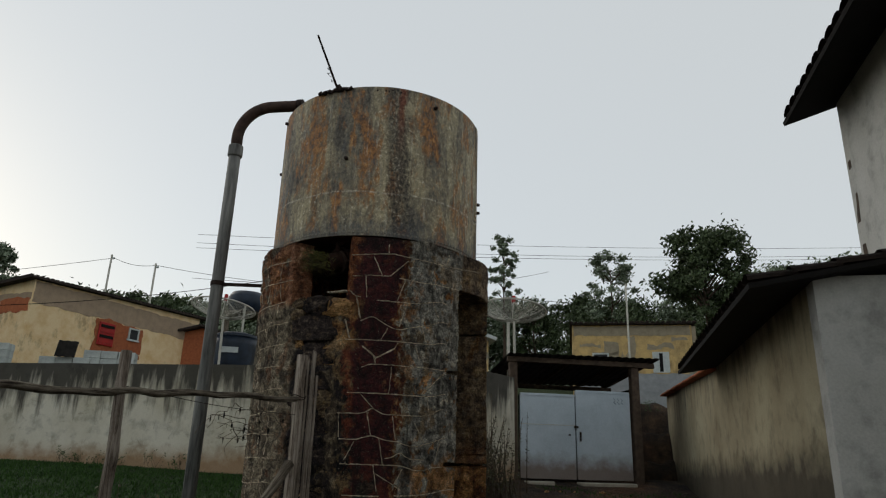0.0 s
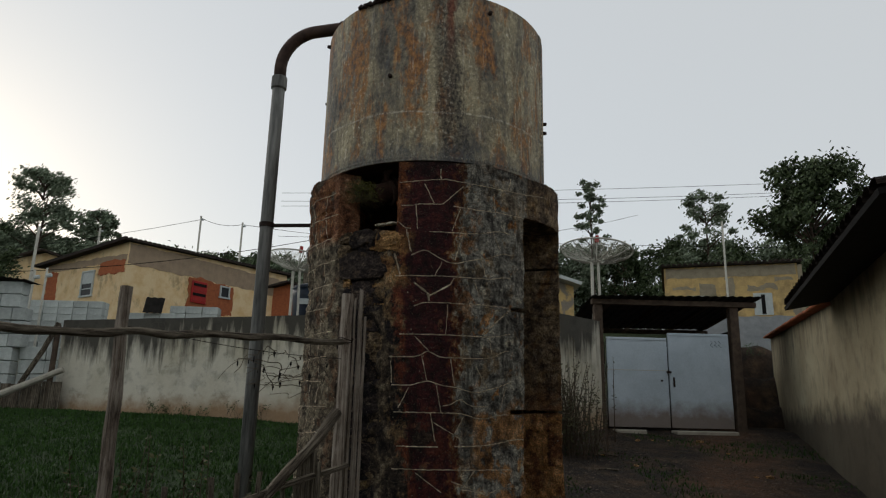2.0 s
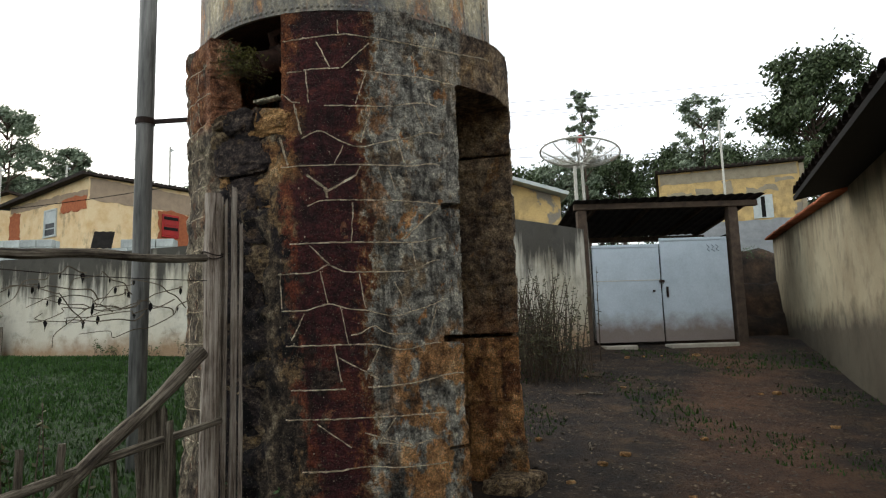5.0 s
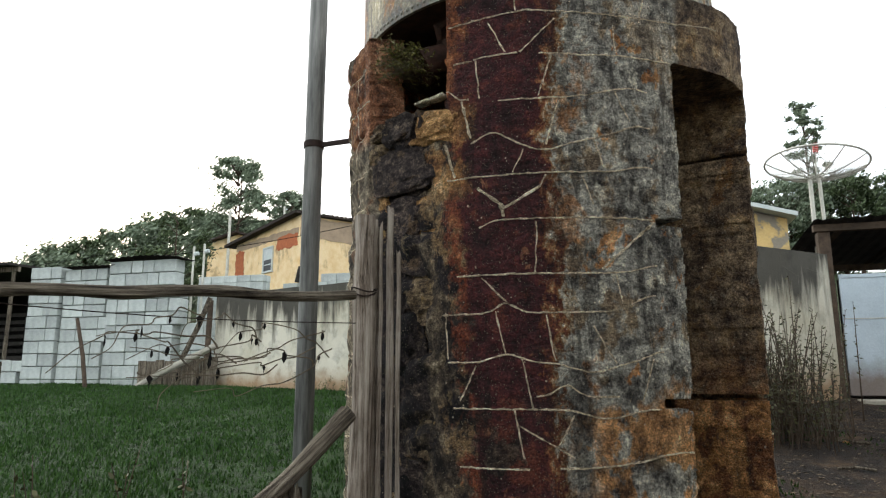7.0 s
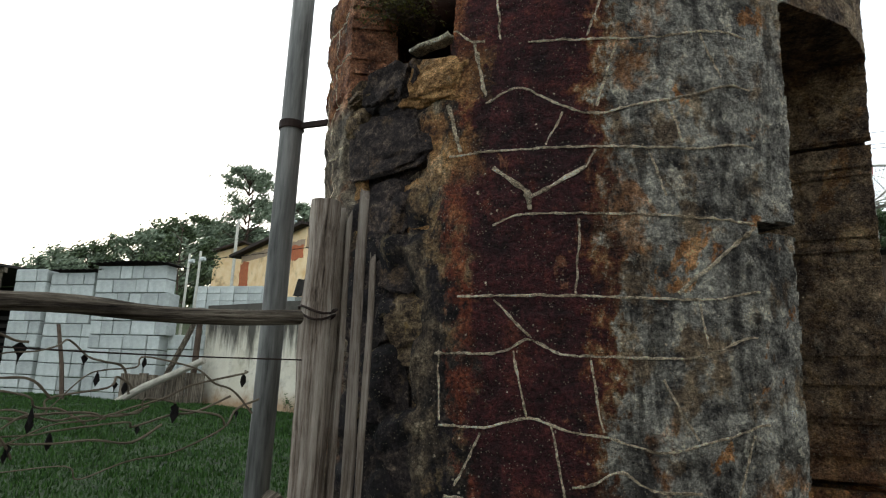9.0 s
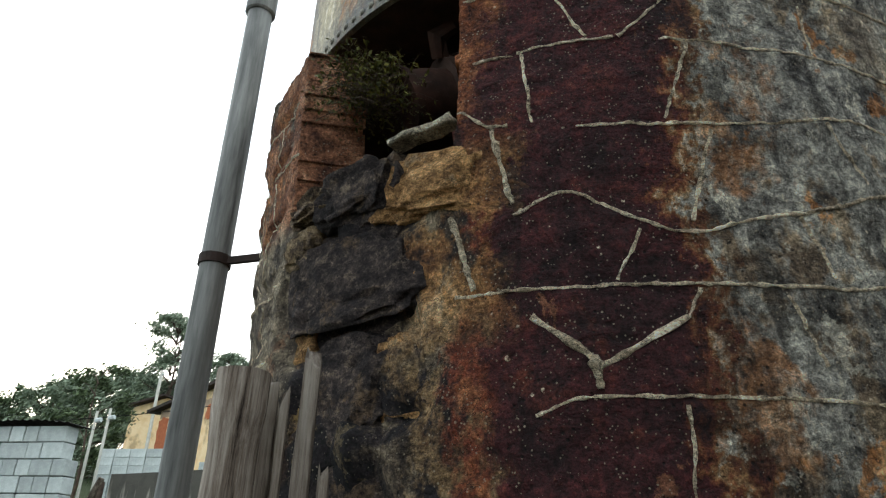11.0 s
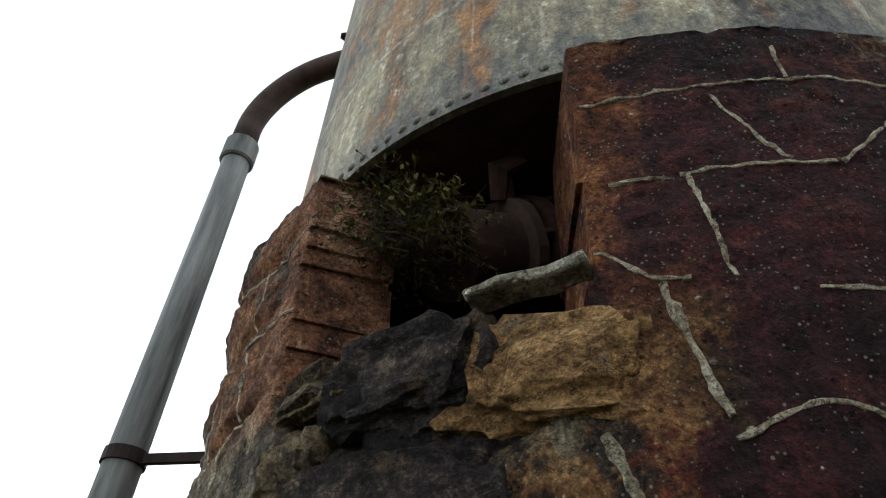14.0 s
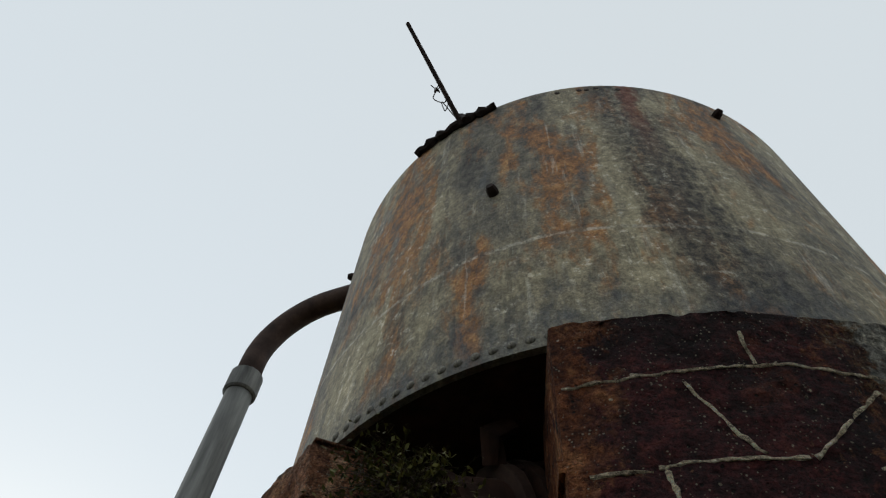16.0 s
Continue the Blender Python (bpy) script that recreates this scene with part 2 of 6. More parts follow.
def tank_skin():
    """Zinc-grey riveted steel with rust blooms, pale scale, thin level lines and one broad dark run."""
    k = Mat("tank_steel", 0.7, 0.1, 0.3)
    sep = k.t.nodes.new("ShaderNodeSeparateXYZ")
    k.link(k.co, sep.inputs[0])
    turn = k.math("MULTIPLY", k.math("ARCTAN2", sep.outputs[0], k.math("MULTIPLY", sep.outputs[1], -1)), 57.3)
    z = sep.outputs[2]
    long = (1, 1, 0.28)
    runs, fine_runs = k.noise(3.4, 10, (1, 1, 0.2), 0.68, 0.3), k.noise(15, 8, (1, 1, 0.10), 0.7)
    blot, small = k.noise(3.1, 12, long, 0.68, 0.2), k.noise(21, 10, (1, 1, 0.6), 0.74)
    grain = k.noise(120, 6, rough=0.72)
    both = k.math("ADD", k.math("MULTIPLY", blot, 0.65), k.math("MULTIPLY", small, 0.35))
    c = k.ramp(both, [(0.37, "45423d"), (0.45, "706a5e"), (0.51, "8e846d"), (0.57, "a89c7f"), (0.70, "c2b595")])
    c = k.mix(k.span(k.noise(4.3, 10, long, 0.68, 0.2), 0.56, 0.63, 0, 0.5), c, "62666a")
    rusty = k.ramp(small, [(0.36, "5d3a22"), (0.50, "936034"), (0.64, "b5834c")])
    c = k.mix(k.math("MULTIPLY", k.span(k.noise(3.9, 12, (1, 1, 0.35), 0.68, 0.3), 0.50, 0.57, 0, 0.85), k.span(small, 0.40, 0.52, 0.3, 1.0)), c, rusty)
    c = k.mix(k.span(runs, 0.57, 0.64, 0, 0.6), c, k.ramp(small, [(0.35, "3a302a"), (0.62, "6d5a46")]))
    c = k.mix(k.span(fine_runs, 0.58, 0.66, 0, 0.55), c, "3a3837")
    c = k.mix(k.span(k.noise(17, 8, (1, 1, 0.09), 0.7), 0.60, 0.68, 0, 0.5), c, "cfc8b6")
    crust = k.noise(34, 9, (1, 1, 0.8), 0.76, 0.2)
    c = k.mix(k.math("MULTIPLY", k.span(crust, 0.58, 0.60), k.span(blot, 0.46, 0.58, 0.0, 0.7)), c, "c8c1ae")
    level = k.math("ABSOLUTE", k.math("SUBTRACT", k.math("ADD", z, k.math("MULTIPLY", k.math("SUBTRACT", blot, 0.5), 0.10)), 0.47))
    c = k.mix(k.math("MULTIPLY", k.span(level, 0.012, 0.004), k.span(small, 0.44, 0.54, 0, 0.7)), c, "c4bcaa")
    wob = k.math("MULTIPLY", k.math("SUBTRACT", k.math("ADD", small, blot), 1.0), 13)
    mid_line = k.math("ADD", k.math("MULTIPLY", z, -3.5), 9.5)
    off = k.math("ABSOLUTE", k.math("SUBTRACT", k.math("ADD", turn, wob), mid_line))
    c = k.mix(k.math("MULTIPLY", k.span(off, 7.0, 3.5), k.span(crust, 0.38, 0.54, 0.95, 0.45)), c, "2b292a")
    red = k.math("ABSOLUTE", k.math("SUBTRACT", k.math("ADD", turn, k.math("MULTIPLY", wob, 0.5)), 7.0))
    c = k.mix(k.math("MULTIPLY", k.span(red, 2.4, 0.8), k.span(z, 0.9, 1.5, 0, 0.8)), c, "6e3420")
    c = k.mix(k.span(k.math("ADD", z, k.math("MULTIPLY", k.math("SUBTRACT", small, 0.5), 0.5)), 0.22, 0.02, 0, 0.55), c, "53585c")
    c = k.shade(c, crust, 0.38, 0.62, 0.70, 1.30)
    c = k.shade(c, grain, 0.38, 0.62, 0.70, 1.30)
    c = k.gain(c, 1.02)
    return k.done(c, k.math("ADD", grain, k.math("MULTIPLY", small, 1.8)), 0.5, 0.008)


def rock_mat(name, tones, patch=None):
    """Rough broken stone in four tones, speckled with lichen; patch is a second mineral colour in blotches."""
    k = Mat(name, 0.95, 0, 0.2).world_coords()
    mid, fleck = k.noise(13, 12, (1, 1, 1.7), 0.78, 0.25), k.noise(38, 8, (1, 1, 1.5), 0.75, 0.2)
    grain = k.noise(150, 6, rough=0.8)
    f = k.math("ADD", k.math("MULTIPLY", mid, 0.6), k.math("MULTIPLY", fleck, 0.4))
    c = k.ramp(f, [(0.38, tones[0]), (0.47, tones[1]), (0.54, tones[2]), (0.66, tones[3])])
    if patch:
        c = k.mix(k.span(k.noise(5.5, 10, rough=0.72, warp=0.2), 0.55, 0.60, 0, 0.8), c, k.ramp(fleck, [(0.35, tones[1]), (0.6, patch)]))
    c = k.mix(0.3, c, k.ramp(k.object_random(), [(0.0, 0.3), (1.0, 0.7)]), "OVERLAY")
    c = k.shade(c, grain, 0.38, 0.62, 0.5, 1.6)
    c = k.gain(c, 2.05)
    c = k.mix(k.math("MULTIPLY", k.span(k.math("ADD", k.cells(85, feature="F1"), k.math("MULTIPLY", k.math("SUBTRACT", fleck, 0.46), 1.2)), 0.17, 0.10), k.span(mid, 0.5, 0.58, 0, 0.45)), c, "b0a691")
    ridge = k.math("ABSOLUTE", k.math("SUBTRACT", k.noise(11, 10, (1, 1, 1.8), 0.66, 0.3), 0.5))
    fissure = k.span(ridge, 0.011, 0.003)
    c = k.mix(k.math("MULTIPLY", fissure, 0.75), c, "0b0908")
    return k.done(c, k.math("SUBTRACT", k.math("ADD", k.math("MULTIPLY", f, 3.2), grain), fissure), 1.0, 0.03)


def timber(name, tones):
    """Weathered split wood: long grain, checks and knots."""
    k = Mat(name, 0.95, 0, 0.2)
    grain, fine, big = k.noise(6, 8, (9, 9, 0.35), 0.7), k.noise(30, 6, (6, 6, 0.5), 0.75), k.noise(5, 5)
    f = k.math("ADD", k.math("MULTIPLY", grain, 0.65), k.math("MULTIPLY", k.math("ADD", fine, big), 0.18))
    c = k.ramp(f, [(0.38, tones[0]), (0.46, tones[1]), (0.54, tones[2]), (0.66, tones[3])])
    c = k.mix(0.35, c, k.ramp(k.object_random(), [(0.0, 0.3), (1.0, 0.75)]), "OVERLAY")
    return k.done(c, k.math("ADD", grain, fine), 1.0, 0.012)


def wall_paint(name, base, low, streak="24221f", soil="8c6a48", top=2.6, foot=1.2, amount=0.7, joints=False, mottle=0.35):
    """Lime-washed plaster with black rain streaks from the top and red soil splash at the foot (heights in the world)."""
    k = Mat(name, 0.9).world_coords()
    sep = k.t.nodes.new("ShaderNodeSeparateXYZ")
    k.link(k.co, sep.inputs[0])
    z = sep.outputs[2]
    big, mid, fine = k.noise(0.8, 5), k.noise(4, 6), k.noise(50, 4)
    runs = k.noise(5, 5, (1, 1, 0.12))
    c = k.mix(k.span(big, 0.35, 0.65), base, low)
    c = k.mix(k.math("MULTIPLY", k.span(mid, 0.5, 0.7), mottle), c, streak)
    reach = k.math("SUBTRACT", z, k.math("MULTIPLY", runs, 2.6))
    c = k.mix(k.span(reach, top - 1.75, top - 1.2, 0, amount), c, streak)
    c = k.mix(k.span(k.math("ADD", z, k.math("MULTIPLY", mid, -0.5)), foot + 0.25, foot - 0.1, 0, 0.8), c, soil)
    c = k.mix(0.35, c, k.ramp(fine, [(0.25, 0.36), (0.75, 0.64)]), "OVERLAY")
    rel = k.math("ADD", fine, k.math("MULTIPLY", mid, 2))
    if joints:
        line = k.math("MULTIPLY", k.span(k.cells(2.3, (1, 1, 1.5)), 0.016, 0.006), k.span(mid, 0.48, 0.58))
        c = k.mix(k.math("MULTIPLY", line, 0.25), c, "5f594d")
        rel = k.math("ADD", rel, k.math("MULTIPLY", line, 1.5))
    return k.done(c, rel, 0.35, 0.008)


def soil():
    """Trodden red-brown earth with pale paths and darker litter; turf in the paddock to the west."""
    k = Mat("earth", 0.95).world_coords()
    sep = k.t.nodes.new("ShaderNodeSeparateXYZ")
    k.link(k.co, sep.inputs[0])
    x, y = sep.outputs[0], sep.outputs[1]
    big, mid, fine = k.noise(0.7, 6), k.noise(2.2, 10, rough=0.72), k.noise(45, 8, rough=0.8)
    c = k.ramp(mid, [(0.32, "120f0c"), (0.45, "241c16"), (0.55, "3a2d21"), (0.68, "574330")])
    wob = k.math("MULTIPLY", k.math("SUBTRACT", big, 0.5), 2.2)
    lane = k.math("ABSOLUTE", k.math("SUBTRACT", k.math("ADD", x, wob), k.math("ADD", k.math("MULTIPLY", y, 0.36), 0.95)))
    c = k.mix(k.span(lane, 0.85, 0.25, 0, 0.75), c, k.ramp(mid, [(0.3, "3c2a1d"), (0.7, "6a4a34")]))
    c = k.mix(k.span(k.noise(9, 5), 0.55, 0.65, 0, 0.55), c, "2a251c")
    turf = k.math("MULTIPLY", k.span(k.math("ADD", x, k.math("MULTIPLY", wob, 0.35)), 0.5, 0.0), k.span(y, 4.2, 5.2))
    c = k.mix(k.math("MULTIPLY", turf, k.span(mid, 0.25, 0.4, 0.6, 1.0)), c, k.ramp(k.noise(5, 5), [(0.3, "16260b"), (0.7, "2c4416")]))
    c = k.mix(k.span(y, 19, 24), c, "2f3a1c")
    c = k.mix(0.8, c, k.ramp(fine, [(0.3, 0.15), (0.7, 0.85)]), "OVERLAY")
    return k.done(c, k.math("ADD", fine, mid), 1.0, 0.04)


def far_wall(name, base, patch, brick="8c5138", bare=0.6):
    """Old house plaster: faded wash with patches fallen off down to brick."""
    k = Mat(name, 0.9).world_coords()
    big, mid, fine = k.noise(0.55, 5, warp=0.4), k.noise(2.5, 6), k.noise(25, 4)
    c = k.mix(k.span(mid, 0.4, 0.7), base, patch)
    c = k.mix(k.span(big, bare, bare + 0.02), c, brick)
    c = k.mix(k.span(k.noise(1.1, 8, (1, 1, 0.6), 0.7), 0.56, 0.64, 0, 0.5), c, "6f5a40")
    c = k.mix(0.35, c, k.ramp(fine, [(0.25, 0.35), (0.75, 0.65)]), "OVERLAY")
    return k.done(c, fine, 0.3, 0.01)


def leaf_mat(name, a, b):
    k = Mat(name, 0.6, 0, 0.25)
    c = k.mix(k.island(), a, b)
    return k.done(c, k.noise(30, 3), 0.2, 0.005)


M_COAT, M_TANK, M_SOIL = stone_coat(), tank_skin(), soil()
M_PIPE = simple("painted_pipe", "262524", "878783", 13, 0.75, 0.1, 0.5, 0.003, (1, 1, 0.10), 90)
M_RUSTPIPE = simple("rusty_pipe", "352a26", "58453c", 9, 0.8, 0.3, 0.4, 0.004)
# dark rust brown for the valve; stands in for shade under the tank
M_RUSTSHADE = simple("rust_and_shade_iron", "2a1f1a", "4a3228", 14, 0.85, 0.1, 0.5, 0.004)
M_IRON = simple("dark_iron", "1f1a18", "3a2c26", 14, 0.8, 0.4, 0.5, 0.004)
M_MORTAR = rock_mat("mortar", ("4a3d30", "94866f", "bdb19a", "d6ccb8"))
M_STONE = rock_mat("rubble_stone", ("2c1f14", "6b4f30", "96734a", "c0a478"), "85745c")
M_BROWNSTONE = rock_mat("brown_stone", ("191412", "43372c", "716048", "a09078"), "8f7448")
M_DARKSTONE = rock_mat("soot_black_stone", ("0f0c0c", "231d1c", "3d3430", "82725e"), "5e4c38")
M_PALE = timber("split_pale_wood", ("2c231d", "75685c", "a09488", "c2b8aa"))
M_WOOD = timber("grey_timber", ("171310", "443c33", "6e6558", "989080"))
M_WALL = wall_paint("garden_wall_paint", "c9c4b4", "b0a994", top=2.9, foot=1.25, amount=0.9, joints=True)
M_WALL_R = wall_paint("side_wall_paint", "a39a80", "857a62", soil="1f1914", top=3.1, foot=1.25, amount=0.5)
M_WHITE = wall_paint("white_paint", "b8b8b4", "a8a7a0", top=6.5, foot=-0.5, amount=0.5)
M_GATE = wall_paint("white_painted_steel", "bcc8d0", "a8b4bc", soil="6a5340", top=9.0, foot=1.32, amount=0.0, mottle=0.07)
M_TILE = simple("old_roof_tile", "1c1816", "3d332d", 6, 0.95, 0, 0.5, 0.01, vary=0.4)
M_SHEET = simple("fibre_cement_sheet", "1f1d1b", "37332f", 5, 0.9, 0, 0.4, 0.01)
M_BLOCK = simple("concrete_block", "959a97", "b4b9b5", 5, 0.9, 0, 0.4, 0.005, vary=0.3)
# near-black: shade put into the colour of interiors and eaves; also cables, leaves
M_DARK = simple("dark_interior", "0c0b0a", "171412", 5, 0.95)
M_HOUSE = far_wall("ochre_house_wall", "e0c79e", "d2b080", bare=0.72)
M_HOUSE2 = far_wall("shabby_yellow_wall", "c8aa72", "a08a62", "857d70", bare=0.56)
M_BRICK = simple("orange_brick", "8c4f34", "a8623f", 9, 0.9, 0, 0.4, 0.01, vary=0.4)
M_GRASS = leaf_mat("grass_blades", "16300a", "34521a")
M_LEAF = leaf_mat("dark_leaves", "243019", "566443")
M_LEAF2 = leaf_mat("grey_green_leaves", "475440", "86927a")
M_FROND = leaf_mat("green_fronds", "2a3012", "6e6a30")
M_FERN = leaf_mat("fern_fronds", "1c1c0e", "46441f")
M_BARK = simple("bark", "3c322a", "5a4c40", 8, 0.95, 0, 0.8, 0.01)
M_TWIG = simple("dry_stem", "4a4238", "6d6252", 8, 0.95)
M_PLASTIC = simple("dark_blue_plastic", "141c26", "222f40", 4, 0.45, 0, 0.1)
M_GLASS = simple("dark_pane", "15181b", "23272a", 3, 0.3, 0, 0.02, spec=0.3)
M_FRAME = simple("pale_window_paint", "a8b0b0", "c0c4c0", 6, 0.6)
M_RED = simple("red_plastic", "8a1a18", "a82420", 4, 0.5)
M_MESH = simple("dish_mesh", "aeaca2", "c6c3b8", 6, 0.6, 0.4)


# ---- mesh helpers ----
def part(name, bm, mat, parent=None, label="", smooth=False):
    me = bpy.data.meshes.new(name)
    bm.to_mesh(me)
    bm.free()
    for p in me.polygons:
        p.use_smooth = smooth
    for one in (mat if isinstance(mat, (list, tuple)) else [mat]):
        me.materials.append(one)
    ob = new(name, me)
    ob.parent = parent
    if label:
        tagged(ob, label)
    return ob


def thing(name, label, category, group="", at=(0, 0, 0), rz=0):
    ob = new(name)
    ob.matrix_world = pose(*at, 0, 0, rz)
    return tagged(ob, label, category, group)


def box(bm, x0, x1, y0, y1, z0, z1, m=None, bevel=0.0):
    r = bmesh.ops.create_cube(bm, size=1, matrix=Matrix.Translation(((x0 + x1) / 2, (y0 + y1) / 2, (z0 + z1) / 2)) @ Matrix.Diagonal((x1 - x0, y1 - y0, z1 - z0, 1)))
    vs = r["verts"]
    if bevel:
        es = list({e for v in vs for e in v.link_edges})
        vs = list({v for f in bmesh.ops.bevel(bm, geom=es, offset=bevel, segments=1, affect="EDGES")["faces"] for v in f.verts} | {v for v in vs if v.is_valid})
    if m is not None:
        bmesh.ops.transform(bm, matrix=m, verts=vs)
    return vs


def a_box(x0, x1, y0, y1, z0, z1, m=None, bevel=0.0):
    bm = bmesh.new()
    box(bm, x0, x1, y0, y1, z0, z1, m, bevel)
    return bm


def tube(bm, pts, radii, sides=8, caps=True, rough=0.0, seed=0):
    """A tube along points, with a radius at each."""
    rnd = random.Random(seed)
    pts = [Vector(p) for p in pts]
    if isinstance(radii, (int, float)):
        radii = [radii] * len(pts)
    rings, up = [], None
    for i, p in enumerate(pts):
        d = (pts[min(i + 1, len(pts) - 1)] - pts[max(i - 1, 0)]).normalized()
        if up is None:
            up = d.orthogonal().normalized()
        up = (up - d * up.dot(d)).normalized()
        side = d.cross(up)
        rings.append([bm.verts.new(p + (up * math.cos(a) + side * math.sin(a)) * radii[i] * (1 + rough * rnd.uniform(-1, 1)))
                      for a in (2 * math.pi * j / sides for j in range(sides))])
    for a, b in zip(rings, rings[1:]):
        for j in range(sides):
            bm.faces.new((a[j], a[(j + 1) % sides], b[(j + 1) % sides], b[j]))
    if caps:
        bm.faces.new(rings[0][::-1])
        bm.faces.new(rings[-1])
    return rings


def a_tube(pts, radii, sides=8, rough=0.0, seed=0):
    bm = bmesh.new()
    tube(bm, pts, radii, sides, True, rough, seed)
    return bm


def rock(size, seed, detail=2):
    """A rough quarried lump."""
    bm = bmesh.new()
    bmesh.ops.create_icosphere(bm, subdivisions=detail, radius=1)
    off = Vector((seed * 3.1, seed * 1.7, seed * 0.9))
    fine = 0.05 if detail > 3 else 0.0
    for v in bm.verts:
        c = v.co
        q = Vector([math.copysign(abs(t) ** 0.55, t) for t in c])
        q *= 0.72 * (1 + 0.32 * noise.noise(c * 1.3 + off) + 0.2 * noise.noise(c * 3.5 + off) + 0.09 * noise.noise(c * 9 + off) + fine * noise.noise(c * 19 + off))
        v.co = Vector((q.x * size[0], q.y * size[1], q.z * size[2]))
    return bm


def spline(pts, steps=6):
    """Points along a smooth curve through pts."""
    p = [Vector(q) for q in pts]
    p = [2 * p[0] - p[1]] + p + [2 * p[-1] - p[-2]]
    out = []
    for i in range(1, len(p) - 2):
        for s in range(steps):
            t = s / steps
            out.append(0.5 * (2 * p[i] + (p[i + 1] - p[i - 1]) * t + (2 * p[i - 1] - 5 * p[i] + 4 * p[i + 1] - p[i + 2]) * t * t
                              + (3 * p[i] - p[i - 1] - 3 * p[i + 1] + p[i + 2]) * t ** 3))
    return out + [p[-2]]


def ragged(name, parent, m, x0, x1, z0, z1, mat, seed, label="", rough=0.14, out=0.014):
    """A thin uneven patch on the wall plane y = 0 of m, with a broken outline."""
    bm = bmesh.new()
    ring = []
    for ax, az, bx, bz in ((x0, z0, x1, z0), (x1, z0, x1, z1), (x1, z1, x0, z1), (x0, z1, x0, z0)):
        n = max(4, int(math.hypot(bx - ax, bz - az) / 0.09))
        for i in range(n):
            x, z = ax + (bx - ax) * i / n, az + (bz - az) * i / n
            j = Vector((x * 2.2, z * 2.2, seed * 3.7))
            ring.append((x + rough * (noise.noise(j) + 0.6 * noise.noise(j * 3.1)), z + rough * (noise.noise(j + Vector((9, 0, 0))) + 0.6 * noise.noise(j * 3.1 + Vector((9, 0, 0))))))
    front = bm.faces.new([bm.verts.new((x, -out, z)) for x, z in ring])
    r = bmesh.ops.extrude_face_region(bm, geom=[front])
    bmesh.ops.translate(bm, verts=[v for v in r["geom"] if isinstance(v, bmesh.types.BMVert)], vec=(0, out + 0.01, 0))
    bmesh.ops.recalc_face_normals(bm, faces=bm.faces)
    bmesh.ops.transform(bm, matrix=m, verts=bm.verts)
    return part(name, bm, mat, parent, label)


# ---- the ground ----
def lerp(v, stops):
    for (a, za), (b, zb) in zip(stops, stops[1:]):
        if v <= b:
            return za + (zb - za) * max(0.0, (v - a) / (b - a))
    return stops[-1][1]


def ground_z(x, y):
    z = lerp(y, ((-40, -0.6), (1, -0.25), (4, -0.12), (8.6, 0.40), (15.2, 1.24), (19, 1.5), (60, 9.0), (110, 16.0), (400, 18.0), (2500, 18.0)))
    bump = noise.noise(Vector((x * 0.9, y * 0.9, 0))) * 0.03 + noise.noise(Vector((x * 0.3, y * 0.3, 4))) * 0.04
    return z + bump * (1 if y < 20 else 4)


def ground_sheet():
    bm = bmesh.new()
    xs = [-2500, -900, -300, -120, -60, -40, -30, -24] + [-20 + 0.25 * i for i in range(133)] + [14, 16, 20, 26, 40, 60, 120, 300, 900, 2500]
    ys = [-2500, -600, -150, -40, -15, -6] + [-3 + 0.25 * i for i in range(93)] + [21, 23, 26, 30, 35, 42, 50, 60, 75, 90, 110, 160, 260, 400, 900, 2500]
    grid = [[bm.verts.new((x, y, ground_z(x, y))) for x in xs] for y in ys]
    for a, b in zip(grid, grid[1:]):
        for i in range(len(xs) - 1):
            bm.faces.new((a[i], a[i + 1], b[i + 1], b[i]))
    return tagged(part("ground", bm, M_SOIL, smooth=True), "trodden red-brown earth rising gently uphill", "ground", kind="structure")


ground_sheet()

# ---- the tower ----
CX, CY, FOOT = 0.847, 8.673, 0.30
R_OUT, R_IN, TOP = 1.215, 0.78, 3.49
R_TANK, TANK_LOW, TANK_TOP = 1.147, 3.525, 5.20


def on_shaft(deg, z, r):
    """A place on the shaft: deg is 0 towards the yard (south), growing eastwards."""
    a = radians(deg)
    return Vector((CX + r * math.sin(a), CY - r * math.cos(a), z))


def in_valve_hole(deg, z):
    """The broken valve opening under the tank."""
    rag = noise.noise(Vector((deg * 0.2, z * 5, 2))) + 0.8 * noise.noise(Vector((deg * 0.5, z * 22, 4)))
    return -44.5 + rag < deg < -14.6 + 0.6 * rag and z > 2.86 + 0.04 * rag


def in_doorway(deg, z):
    rag = 0.8 * noise.noise(Vector((deg * 0.1, z * 4, 7))) + 0.8 * noise.noise(Vector((deg * 0.3, z * 20, 3)))
    return 41.6 + rag < deg < 74 + rag and z < 3.10


def in_crack(deg, z):
    """Open bed joints at the door jambs."""
    rag = 0.008 * noise.noise(Vector((deg * 0.3, 1, z)))
    near = 34 < deg < 44 and (abs(z - 2.25 + rag) < 0.022 or abs(z - 1.395 + rag) < 0.024 or abs(z - 0.73 + rag) < 0.012)
    return near or (73 < deg < 84 and (abs(z - 1.42 + rag) < 0.018 or abs(z - 2.76 + rag) < 0.015))


